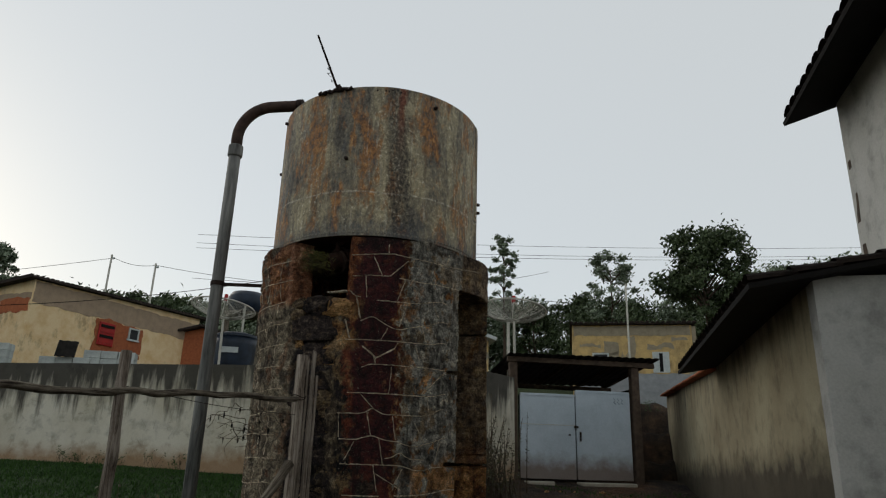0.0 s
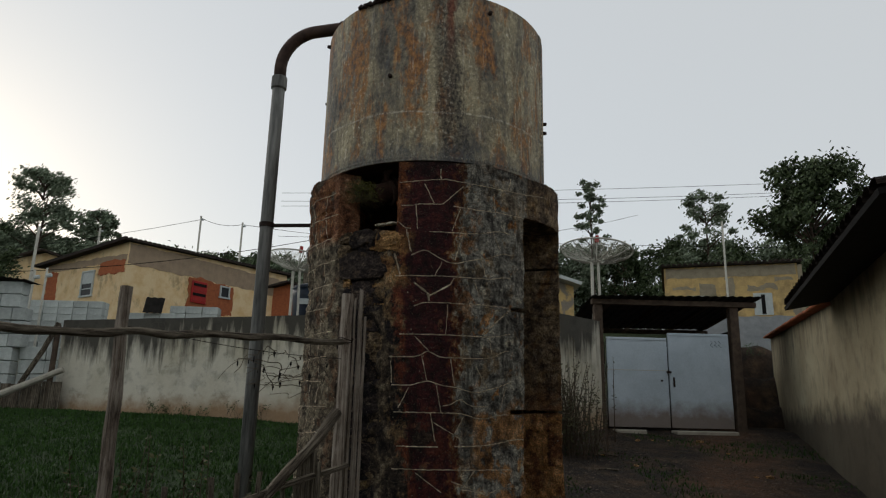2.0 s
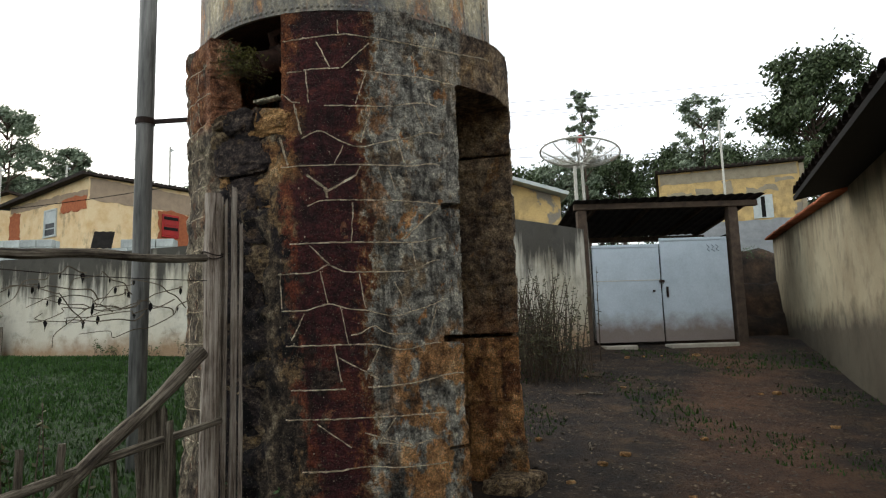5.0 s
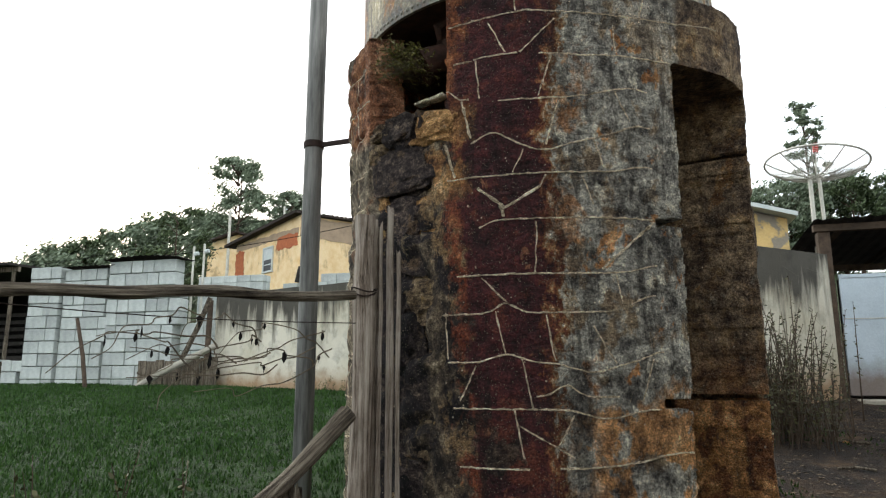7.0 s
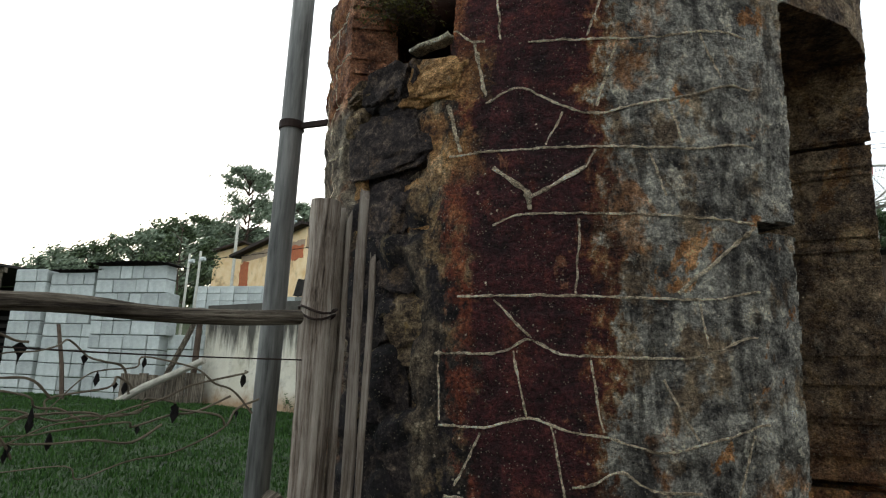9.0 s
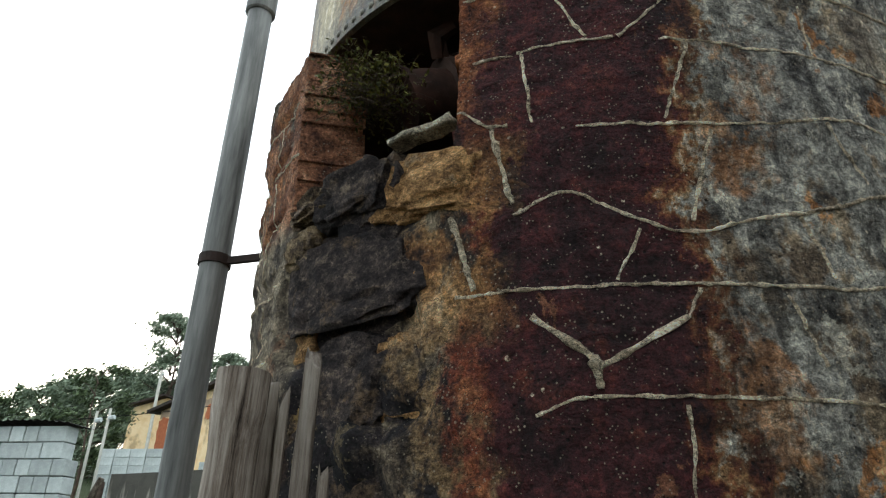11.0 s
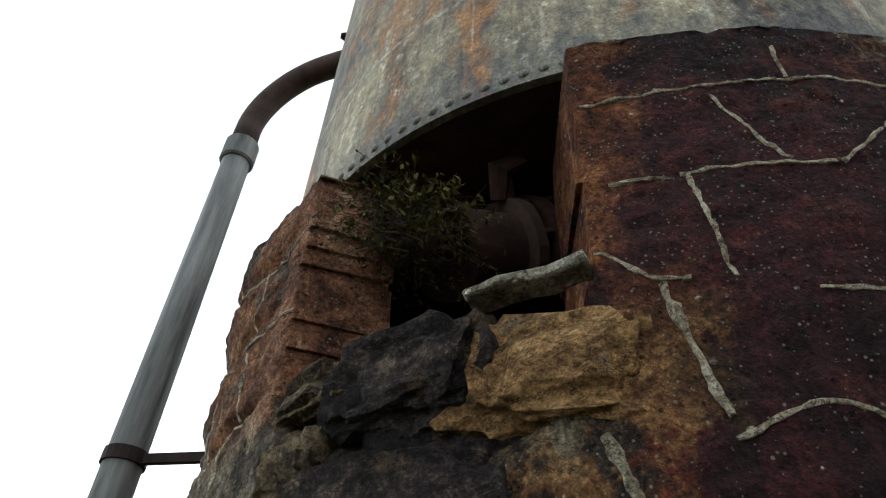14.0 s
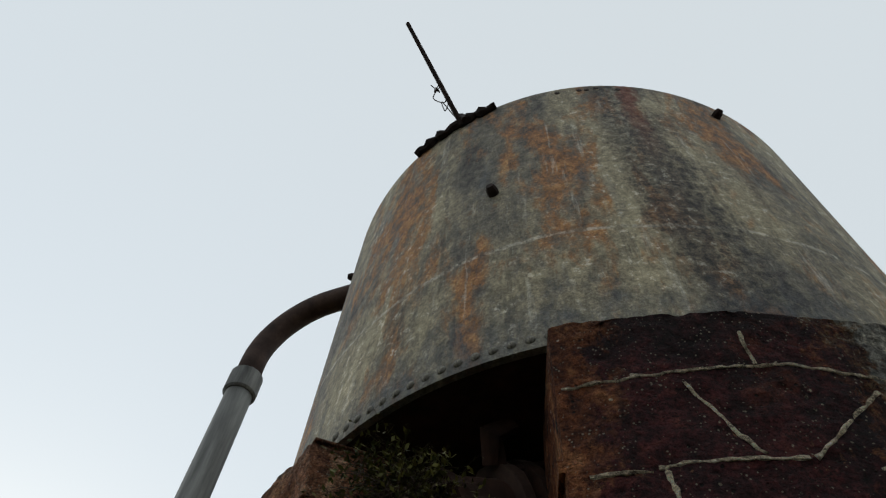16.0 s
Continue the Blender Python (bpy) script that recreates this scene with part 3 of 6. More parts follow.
def shaft_radius(deg, z):
    """Outer face: render that bellies a little, broken back to rubble on its damp side."""
    r = R_OUT + 0.05 * max(0.0, (1.0 - z)) + 0.03 * max(0.0, z - 3.2)
    r += 0.012 * noise.noise(Vector((deg * 0.05, z * 2.2, 1))) + 0.007 * noise.noise(Vector((deg * 0.2, z * 9, 5)))
    r += 0.006 * noise.noise(Vector((deg * 0.6, z * 34, 5))) + 0.0035 * noise.noise(Vector((deg * 1.2, z * 70, 8)))
    edge = 3.5 * noise.noise(Vector((1, z * 3.3, 4)))
    broken = min(1.0, max(0.0, (13 - abs(deg + 30 + edge)) / 4)) * min(1.0, max(0.0, (2.95 - z) * 6))
    cell = noise.voronoi(Vector((deg * 0.09, z * 5.0, 0.3)))[0]
    r -= broken * (0.055 - 0.10 * min(0.5, cell[1] - cell[0]) + 0.04 * noise.noise(Vector((deg * 0.15, z * 7, 9))))
    r += 0.03 * min(1.0, max(0.0, (-50 - deg) / 15)) * min(1.0, max(0.0, (z - 2.5) / 0.6))
    west = min(1.0, max(0.0, (-46 - deg) / 4))
    cell = noise.voronoi(Vector((deg * 0.05, z * 5.2, 5.3)))[0]
    r -= west * 0.02 * (1 - min(1.0, 4 * (cell[1] - cell[0])))
    r += 0.055 * min(1.0, max(0.0, (deg - 45) / 15)) * (1 if deg < 110 else 0)
    if 75 < deg < 100:
        cell = noise.voronoi(Vector((deg * 0.07, z * 3.2, 8.3)))[0]
        r -= 0.03 * (1 - min(1.0, 3 * (cell[1] - cell[0])))
    return r


def shaft_mesh():
    bm = bmesh.new()
    th_l, hz_l = bm.verts.layers.float.new("th"), bm.verts.layers.float.new("hz")
    degs = [-100 + 0.5 * i for i in range(401)]
    degs += [100 + 6.6 * (i + 1) for i in range(23)]
    nz = 300
    low = FOOT - 0.15
    zs = [low + (TOP - low) * i / nz for i in range(nz + 1)]
    outer, inner = [], []
    for z in zs:
        ro, ri = [], []
        for d in degs:
            dd = d if d <= 180 else d - 360
            top = z + ((0.035 * noise.noise(Vector((dd * 0.07, 3, 3))) + 0.02 * noise.noise(Vector((dd * 0.35, 5, 3))) - 0.01) if z == zs[-1] else 0)
            v = bm.verts.new(on_shaft(dd, top, shaft_radius(dd, z)))
            thin = min(1.0, max(0.0, (8 - dd) / 12)) * min(1.0, max(0.0, (dd + 96) / 20))
            turn = dd - 5.5 * math.exp(-((dd + 13.5) / 9) ** 2) + 4.5 * math.exp(-((dd + 46) / 9) ** 2)
            w = bm.verts.new(on_shaft(turn, top, R_IN + 0.15 * thin + 0.11 * math.exp(-((dd + 47) / 8) ** 2) + 0.02 * noise.noise(Vector((dd * 0.1, z * 5, 6)))))
            for q in (v, w):
                q[th_l], q[hz_l] = dd, z
            ro.append(v)
            ri.append(w)
        outer.append(ro)
        inner.append(ri)
    n = len(degs)
    open_at = {}
    for i in range(nz):
        for j in range(n):
            d = degs[j] + 0.25
            d = d if d <= 180 else d - 360
            z = (zs[i] + zs[i + 1]) / 2
            open_at[i, j] = in_valve_hole(d, z) or in_doorway(d, z) or in_crack(d, z)

    def solid(i, j):
        return 0 <= i < nz and not open_at[i, j % n]

    for i in range(nz):
        for j in range(n):
            if not solid(i, j):
                continue
            k = (j + 1) % n
            bm.faces.new((outer[i][j], outer[i][k], outer[i + 1][k], outer[i + 1][j]))
            bm.faces.new((inner[i][k], inner[i][j], inner[i + 1][j], inner[i + 1][k]))
            if not solid(i, j - 1):
                bm.faces.new((outer[i][j], outer[i + 1][j], inner[i + 1][j], inner[i][j]))
            if not solid(i, j + 1):
                bm.faces.new((outer[i][k], inner[i][k], inner[i + 1][k], outer[i + 1][k]))
            if not solid(i + 1, j):
                bm.faces.new((outer[i + 1][j], outer[i + 1][k], inner[i + 1][k], inner[i + 1][j]))
            if not solid(i - 1, j):
                bm.faces.new((outer[i][j], inner[i][j], inner[i][k], outer[i][k]))
    return bm


tower = thing("water_tower", "round stone water tower base, oxblood render flaking off", "water tower")
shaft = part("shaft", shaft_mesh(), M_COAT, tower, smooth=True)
shaft.data.set_sharp_from_angle(angle=radians(50))


def strip(name, path, mat, seed, wide=0.011):
    """A raised bead of mortar along (deg, z) places on the shaft."""
    rnd = random.Random(seed)
    pts = [on_shaft(d, z, shaft_radius(d, z) - 0.0008) for d, z in path]
    rad = [wide * rnd.uniform(0.6, 1.25) for i in range(len(pts))]
    return part(name, a_tube(pts, rad, 6, 0.3, seed), mat, tower)


def course(z, a0, a1, *swells):
    """A bed joint at height z from a0 to a1 degrees; swells are (place, breadth, rise)."""
    n = max(8, int((a1 - a0) / 0.6))
    path = []
    for i in range(n + 1):
        a = a0 + (a1 - a0) * i / n
        h = z + sum(up * math.exp(-((a - at) / br) ** 2) for at, br, up in swells)
        path.append((a, h + 0.004 * noise.noise(Vector((a * 0.5, z * 9, 2)))))
    strip("mortar_bead", path, M_MORTAR, int(z * 100 + a0), 0.0047)


def upright(a_top, z_top, a_low, z_low, wide=0.0044):
    """A cross joint from top to bottom."""
    n = max(8, int(abs(z_top - z_low) / 0.012))
    strip("mortar_bead", [(a_top + (a_low - a_top) * i / n + 0.25 * noise.noise(Vector((a_top, i * 0.25, z_top))), z_top + (z_low - z_top) * i / n) for i in range(n + 1)],
          M_MORTAR, int(a_top * 7 + z_top * 50), wide)


course(3.30, -14, 57, (4, 9, 0.025), (58, 14, 0.05))
upright(2.9, 3.42, 2.9, 3.33), upright(34, 3.42, 33, 3.28), upright(-3.6, 3.28, 0.3, 3.11), upright(11.9, 3.27, 3.7, 3.10)
course(3.09, -12.7, -8), course(3.10, -7.5, 3.2), course(3.085, 8.1, 41, (20, 6, -0.01))
upright(-6.9, 3.09, -6.0, 2.88), upright(11.0, 3.08, 7.8, 2.87), upright(26, 3.25, 26.5, 3.1)
course(2.885, -14.4, -8.6, (-14.5, 2.5, 0.065)), course(2.855, -1.4, 34, (30, 9, 0.06))
upright(-10.4, 2.88, -8.3, 2.68, 0.0075), upright(12.3, 2.84, 9.3, 2.62), upright(25.6, 2.89, 28.7, 2.74)
course(2.64, -8.3, 34, (-3, 4.5, 0.055), (9, 6, -0.045), (32, 8, 0.08))
upright(4.2, 2.60, 1.5, 2.49), upright(20.1, 2.64, 22.2, 2.50), upright(-15.1, 2.67, -12.3, 2.49, 0.008)
course(2.478, -14.4, 34, (32, 6, 0.035))
upright(-6.7, 2.42, -1.2, 2.33, 0.008), upright(-1.2, 2.335, -0.7, 2.27, 0.012), upright(8.9, 2.47, 7.6, 2.41), upright(7.6, 2.41, -0.5, 2.31, 0.007)
upright(17.0, 2.46, 19.5, 2.32)
course(2.255, -6.5, 33.5, (-7, 3, -0.03))
upright(6.7, 2.24, 6.2, 2.00), upright(33.4, 2.24, 20.8, 2.01, 0.007)
course(1.992, -11.8, 33.7, (34, 6, 0.04))
upright(-6.0, 1.98, -0.2, 1.86), upright(23.9, 1.98, 25.1, 1.83)
course(1.81, -15.6, 33, (-0.5, 3, 0.045), (33, 7, 0.08))
upright(-14.8, 1.82, -14.2, 1.60), upright(-2.8, 1.82, -0.8, 1.62), upright(8.2, 1.80, 9.9, 1.59), upright(18.4, 1.75, 22.9, 1.58)
course(1.585, -14.2, 34.1, (-0.5, 4, 0.035), (18, 6, -0.045), (34, 5, 0.045))
upright(-7.5, 1.57, -11.2, 1.41), upright(2.8, 1.60, 5.1, 1.37), upright(31.5, 1.60, 28.8, 1.41)
course(1.43, 5.7, 23.3, (12, 3, 0.05))
course(1.375, -13, 33, (21, 6, -0.04))
upright(0.9, 1.37, 2.9, 1.16), upright(13.6, 1.35, 10.1, 1.22), upright(2.3, 1.30, 14.0, 1.16)
course(1.115, -11.3, 4), course(1.12, 10.3, 41, (40, 14, 0.06))
course(0.945, -13, 34), upright(-4, 0.92, 5.6, 0.78), upright(9.2, 0.86, 21.9, 0.77), upright(18, 0.94, 13, 0.80)
course(0.65, -8, 33, (10, 6, 0.02)), course(0.80, 13, 30, (22, 5, -0.03))
for k in range(13):
    h = 3.30 - 0.21 * k
    course(h, -88, -46 + 2 * math.sin(k * 2.3), (-70, 12, 0.02 * math.sin(k * 1.7)))
    for a in (-84 + 7 * (k % 2), -66 + 5 * math.sin(k), -53):
        upright(a, h - 0.02, a + 3 * math.sin(k * 3.1 + a), h - 0.18)
for k in range(6):
    course(2.9 - 0.42 * k, 76, 96, (85, 5, 0.03 * math.sin(k * 2.0)))


def rubble():
    """Bare stones where the render has fallen: soot-black under the valve, ochre along the edge of the render."""
    rnd = random.Random(12)

    def stone(deg, z, w, h, mat, out=0.0, seed=None, deep=0.07):
        seed = rnd.randint(1, 900) if seed is None else seed
        ob = part("stone", rock((w / 2 / 0.66, deep / 0.72, h / 2 / 0.64), seed, 4), mat, tower)
        ob.matrix_local = Matrix.Translation(on_shaft(deg, z, R_OUT - 0.075 + out)) @ Matrix.Rotation(radians(deg), 4, "Z") @ Matrix.Rotation(radians(rnd.uniform(-7, 7)), 4, "Y")

    stone(-29.5, 2.81, 0.25, 0.14, M_DARKSTONE, 0.032, 5)
    stone(-29.0, 2.60, 0.46, 0.25, M_DARKSTONE, -0.006, 27)
    stone(-17.5, 2.78, 0.27, 0.17, M_STONE, 0.012, 7, 0.075)
    stone(-23.2, 2.82, 0.09, 0.13, M_DARKSTONE, 0.015, 8)
    stone(-38.5, 2.84, 0.17, 0.075, M_BROWNSTONE, 0.03, 9)
    stone(-39.5, 2.74, 0.14, 0.09, M_BROWNSTONE, 0.02, 10)
    stone(-20.5, 2.60, 0.14, 0.16, M_BROWNSTONE, -0.022, 11)
    stone(-40.5, 2.60, 0.12, 0.16, M_BROWNSTONE, -0.015, 15)
    stone(-38.5, 2.45, 0.12, 0.14, M_STONE, -0.02, 16)
    stone(-31.0, 2.32, 0.34, 0.24, M_DARKSTONE, -0.018, 21)
    stone(-20.0, 2.34, 0.24, 0.20, M_STONE, -0.03, 14)
    stone(-40.0, 2.30, 0.14, 0.15, M_BROWNSTONE, -0.02, 23)
    z = 2.2
    while z > 0.45:
        h = rnd.uniform(0.17, 0.26)
        a = -43.0 + rnd.uniform(-1, 1)
        while a < -18:
            w = rnd.uniform(0.18, 0.36)
            span = math.degrees(w / R_OUT)
            dark = a < -22 + rnd.uniform(-3, 3) and rnd.random() < 0.85
            stone(a + span / 2, z - h / 2, w, h, M_DARKSTONE if dark else M_BROWNSTONE, rnd.uniform(-0.04, -0.022))
            a += span
        z -= h


rubble()


def slab():
    bm = bmesh.new()
    box(bm, -0.10, 0.10, -0.022, 0.03, -0.010, 0.010, bevel=0.004)
    bmesh.ops.subdivide_edges(bm, edges=bm.edges[:], cuts=5, use_grid_fill=True)
    for v in bm.verts:
        v.co += Vector((0.006, 0.03, 0.014)) * noise.noise(v.co * 16) + Vector((0.004, 0.006, 0.006)) * noise.noise(v.co * 70)
    ob = part("stone_slab", bm, rock_mat("grey_slab", ("4a463e", "8c8574", "b0a895", "cbc4b2")))
    ob.matrix_world = Matrix.Translation(on_shaft(-19.3, 2.935, R_OUT - 0.012)) @ Matrix.Rotation(radians(-20), 4, "Z") @ Matrix.Rotation(radians(-4), 4, "Y")
    tagged(ob, "loose flat grey stone slab jutting from the valve opening", "stone slab")


slab()


def fragment(name, deg, z, size, mat, seed, label):
    """A chip lying on the sill of the valve opening."""
    ob = part(name, rock(size, seed, 2), mat)
    ob.matrix_world = Matrix.Translation(on_shaft(deg, z, R_OUT - 0.05)) @ Matrix.Rotation(radians(deg + 20), 4, "Z")
    tagged(ob, label, "fragment")


fragment("brick_fragment", -28.0, 2.868, (0.032, 0.02, 0.014), simple("orange_brick", "8a4a2c", "b8714a", 30), 3, "orange brick chip on the sill of the valve opening")
fragment("brick_fragment", -33.5, 2.874, (0.022, 0.018, 0.014), simple("pink_brick", "9a6a58", "c09a88", 30), 4, "pinkish brick chip on the sill of the valve opening")
fragment("mortar_chip", -23.2, 2.875, (0.018, 0.016, 0.026), M_MORTAR, 5, "grey mortar chip standing on the stone sill")


def valve():
    """The flanged outlet under the tank, leaning out of the opening."""
    t = thing("outlet_valve", "rusted flanged outlet pipe stuffed with dry roots", "pipe valve", at=on_shaft(-30, 3.36, 0.86), rz=-28)
    bend = [Vector((0.22, 0.30, 0.12)), Vector((0.10, 0.16, 0.08)), Vector((0.0, 0.02, 0.0)), Vector((-0.05, -0.07, -0.04)), Vector((-0.08, -0.13, -0.08))]
    part("barrel", a_tube(spline(bend, 5), 0.095, 22, 0.02, 1), M_RUSTSHADE, t, smooth=True)
    for k, (f, r, mat) in enumerate(((0.42, 0.135, M_RUSTSHADE), (0.50, 0.13, M_RUSTPIPE), (0.97, 0.115, M_RUSTSHADE))):
        p = spline(bend, 40)
        i = int(f * (len(p) - 2))
        d = (p[i + 1] - p[i]).normalized()
        part("flange", a_tube([p[i] - d * 0.014, p[i] + d * 0.014], r, 22, 0.02, k), mat, t)
    for i in range(7):
        a = 2 * math.pi * i / 7
        p, q = Vector((0.04, 0.07, 0.035)), Vector((0.62, 0.66, 0.42)).normalized()
        u = q.orthogonal().normalized()
        c = p + (u * math.cos(a) + q.cross(u) * math.sin(a)) * 0.115
        part("bolt", a_tube([c - q * 0.05, c + q * 0.05], 0.012, 6), M_RUSTSHADE, t)
    part("spindle", a_tube([(0.03, -0.06, 0.09), (0.05, -0.10, 0.14), (0.10, -0.08, 0.17)], [0.028, 0.034, 0.02], 8, 0.25, 3), M_RUSTSHADE, t)
    return t


valve()


def tuft(name, at, size, mat, seed, label, category, stems=60, spread=1.0, droop=0.5, leafy=7):
    """A clump of thin stems with small leaflets."""
    rnd = random.Random(seed)
    t = thing(name, label, category, at=at)
    bm = bmesh.new()
    lv = bmesh.new()
    for i in range(stems):
        a, lean = rnd.uniform(0, 6.283), rnd.uniform(0.1, 1.0) * spread
        ln = size * rnd.uniform(0.5, 1.1)
        d = Vector((math.cos(a) * lean, math.sin(a) * lean, 1)).normalized()
        p = Vector((rnd.gauss(0, 0.25) * size, rnd.gauss(0, 0.2) * size, rnd.gauss(0, 0.15) * size))
        pts = [p + d * ln * s + Vector((d.x, d.y, -1)) * droop * ln * s * s * 0.5 for s in (0, 0.35, 0.7, 1.0)]
        tube(bm, pts, [size * 0.008, size * 0.006, size * 0.004, size * 0.002], 4, False)
        for k in range(leafy):
            c = pts[1].lerp(pts[3], rnd.random())
            u = Vector((rnd.uniform(-1, 1), rnd.uniform(-1, 1), rnd.uniform(-0.6, 0.6))).normalized()
            v = u.orthogonal().normalized()
            s = min(size, 0.4) * rnd.uniform(0.03, 0.075)
            lv.faces.new([lv.verts.new(q) for q in (c, c + u * s + v * s * 0.4, c + u * s * 2, c + u * s - v * s * 0.4)])
    tagged(part("stalk", bm, M_BARK, t), kind="stuff")
    tagged(part("foliage", lv, mat, t), kind="stuff")
    return t


tuft("fern", on_shaft(-35, 3.28, 1.09), 0.17, M_FROND, 3, "dry fern tuft growing out of the valve opening", "fern", 200, 1.1, 0.9, 13)
tuft("fern", on_shaft(-33.5, 3.22, 1.10), 0.15, M_FROND, 4, "brown hanging fern roots in the valve opening", "fern", 160, 1.2, 1.8, 8)


def tank():
    t = thing("water_tank", "riveted grey steel tank with rust streaks, on stone base", "water tank", at=(CX - 0.01, CY, TANK_LOW))
    bm = bmesh.new()
    h = TANK_TOP - TANK_LOW
    prof = [(R_TANK - 0.012, 0.02), (R_TANK - 0.012, h), (R_TANK, h), (R_TANK, h * 0.5), (R_TANK, 0.0), (R_TANK - 0.02, 0.0), (R_TANK - 0.02, 0.02)]
    n = 160
    rings = [[bm.verts.new((r * math.sin(2 * math.pi * i / n), -r * math.cos(2 * math.pi * i / n), z - 0.03 * max(0.0, -math.sin(2 * math.pi * i / n)) * z / h)) for i in range(n)] for r, z in prof]
    for a, b in zip(rings, rings[1:] + rings[:1]):
        for i in range(n):
            bm.faces.new((a[i], a[(i + 1) % n], b[(i + 1) % n], b[i]))
    bmesh.ops.recalc_face_normals(bm, faces=bm.faces)
    ob = part("shell", bm, M_TANK, t, smooth=True)
    ob.data.set_sharp_from_angle(angle=radians(40))
    # separate dark floor: its colour carries the shade above the opening
    part("floor_plate", a_tube([(0, 0, 0.006), (0, 0, 0.018)], R_TANK - 0.021, 64), M_RUSTSHADE, t, "dark brown underside, shade put into its colour")
    # the overlap seam
    bm = bmesh.new()
    cols = [[bm.verts.new(((R_TANK + o) * math.sin(radians(d)), -(R_TANK + o) * math.cos(radians(d)), z)) for z in (0.0, h)] for d, o in ((66.0, 0.0), (66.2, 0.008), (70.8, 0.008), (71.0, 0.0))]
    for a, b in zip(cols, cols[1:]):
        bm.faces.new((a[0], b[0], b[1], a[1]))
    part("seam_plate", bm, M_TANK, t)
    bm = bmesh.new()
    bmesh.ops.create_uvsphere(bm, u_segments=8, v_segments=4, radius=1.0)
    for v in bm.verts:
        v.co = Vector((v.co.x * 0.013, v.co.y * 0.008, v.co.z * 0.013))
    first = part("rivet", bm, M_TANK, t, smooth=True)

    def put(ob, d, z, o=0.0):
        ob.matrix_local = pose((R_TANK + o) * math.sin(radians(d)), -(R_TANK + o) * math.cos(radians(d)), z, 0, 0, d)
    spots = [(-100 + 2.25 * i, 0.032) for i in range(90)]
    spots += [(68.5, 0.05 + 0.05 * i) for i in range(32)]
    put(first, *spots[0])
    for d, z in spots[1:]:
        ob = new("rivet", first.data)
        ob.parent = t
        put(ob, d, z, 0.008 if d == 68.5 else 0.0)
    for d, z in ((-21.0, 4.36), (-76, 5.10), (25.5, 5.06), (79, 4.32), (77, 4.20), (-92, 4.6)):
        bm = a_tube([(0, 0.005, 0), (0, -0.02, 0), (0, -0.035, 0)], [0.02, 0.02, 0.013], 8)
        put(part("bolt", bm, M_IRON, t), d, z - TANK_LOW)
    for d in (-7, -2.5, -1.0, 1.0, 5.5):
        bm = a_tube([(0, 0.0, 0), (0, -0.003, 0)], 0.011, 8)
        put(part("bolt_hole", bm, M_IRON, t), d, h - 0.045 + 0.01 * math.sin(d))
    # hooked bar over the rim
    bm = bmesh.new()
    pts = [Vector(((R_TANK + 0.012) * math.sin(radians(-41 + 20.5 * i / 14)), -(R_TANK + 0.012) * math.cos(radians(-41 + 20.5 * i / 14)), h - 0.026 + 0.012 * math.sin(i * 1.9))) for i in range(15)]
    tube(bm, pts, [0.02 + 0.008 * math.sin(i * 2.7) for i in range(15)], 7, True, 0.2, 4)
    part("rim_bar", bm, M_IRON, t, "black iron bar bolted over the rim")
    return t


water_tank = tank()


def gauge_rod():
    t = thing("gauge_rod", "leaning thin iron rod with tangled wire on the tank rim", "iron rod", at=(0.29, 7.655, 5.18))
    part("rod", a_tube([(0, 0, -0.03), (-0.25, -0.345, 0.41)], [0.0125, 0.010], 8), M_IRON, t)
    part("foot", a_tube([(0.02, 0.0, -0.02), (0.0, 0.0, 0.03), (-0.01, -0.01, 0.055)], [0.035, 0.03, 0.018], 7, 0.1, 2), M_IRON, t)
    rnd = random.Random(6)
    pts = [Vector((-0.02, -0.01, 0.02))]
    for i in range(16):
        pts.append(Vector((-0.06 - 0.07 * i / 16 + rnd.uniform(-0.045, 0.035), -0.04 - 0.09 * i / 16 + rnd.uniform(-0.03, 0.03), 0.05 + 0.15 * i / 16 + rnd.uniform(-0.03, 0.03))))
    part("wire", a_tube(spline(pts, 5), 0.0025, 5), M_IRON, t)


gauge_rod()


def downpipe():
    px, py, r = -0.922, 8.955, 0.070
    z0 = ground_z(px, py)
    t = thing("downpipe", "grey metal downpipe curving over to the tank, clamped", "pipe", at=(px, py, z0))
    part("riser", a_tube([(0, 0, -0.1), (0, 0, 1.3), (0, 0, 2.6), (0, 0, 4.95 - z0)], r, 18), M_PIPE, t, smooth=True)
    part("collar", a_tube([(0, 0, 4.88 - z0), (0, 0, 4.89 - z0), (0, 0, 5.02 - z0), (0, 0, 5.03 - z0)], [r * 1.1, r * 1.24, r * 1.24, r * 1.1], 18), M_PIPE, t)
    to = Vector((CX, CY - 0.25, 0)) - Vector((px, py, 0))
    to.normalize()
    bend = [Vector((0, 0, 4.95 - z0))] + [Vector((0, 0, 5.14 - z0)) + to * 0.40 * (1 - math.cos(a)) + Vector((0, 0, 0.40 * math.sin(a)))
                                           for a in [math.pi / 2 * i / 14 for i in range(0, 15)]]
    bend.append(bend[-1] + to * 0.35)
    part("elbow", a_tube(bend, r * 0.97, 18), M_RUSTPIPE, t, "rust-brown bent elbow", smooth=True)
    part("coupling", a_tube([bend[-1] - to * 0.02, bend[-1] + to * 0.05], r * 1.12, 18), M_IRON, t)
    part("clamp", a_tube([(0, 0, 3.27 - z0), (0, 0, 3.32 - z0)], r * 1.13, 18), M_IRON, t)
    part("strap", a_box(0.06, 0.80, -0.012, 0.012, 3.275 - z0, 3.31 - z0, pose(0, 0, 0, 0, 0, -6)), M_IRON, t)
    return t


downpipe()

# ---- walls of the yard ----
WD, WL = Vector((0.350, 0.937, 0)), Vector((-0.937, 0.350, 0))


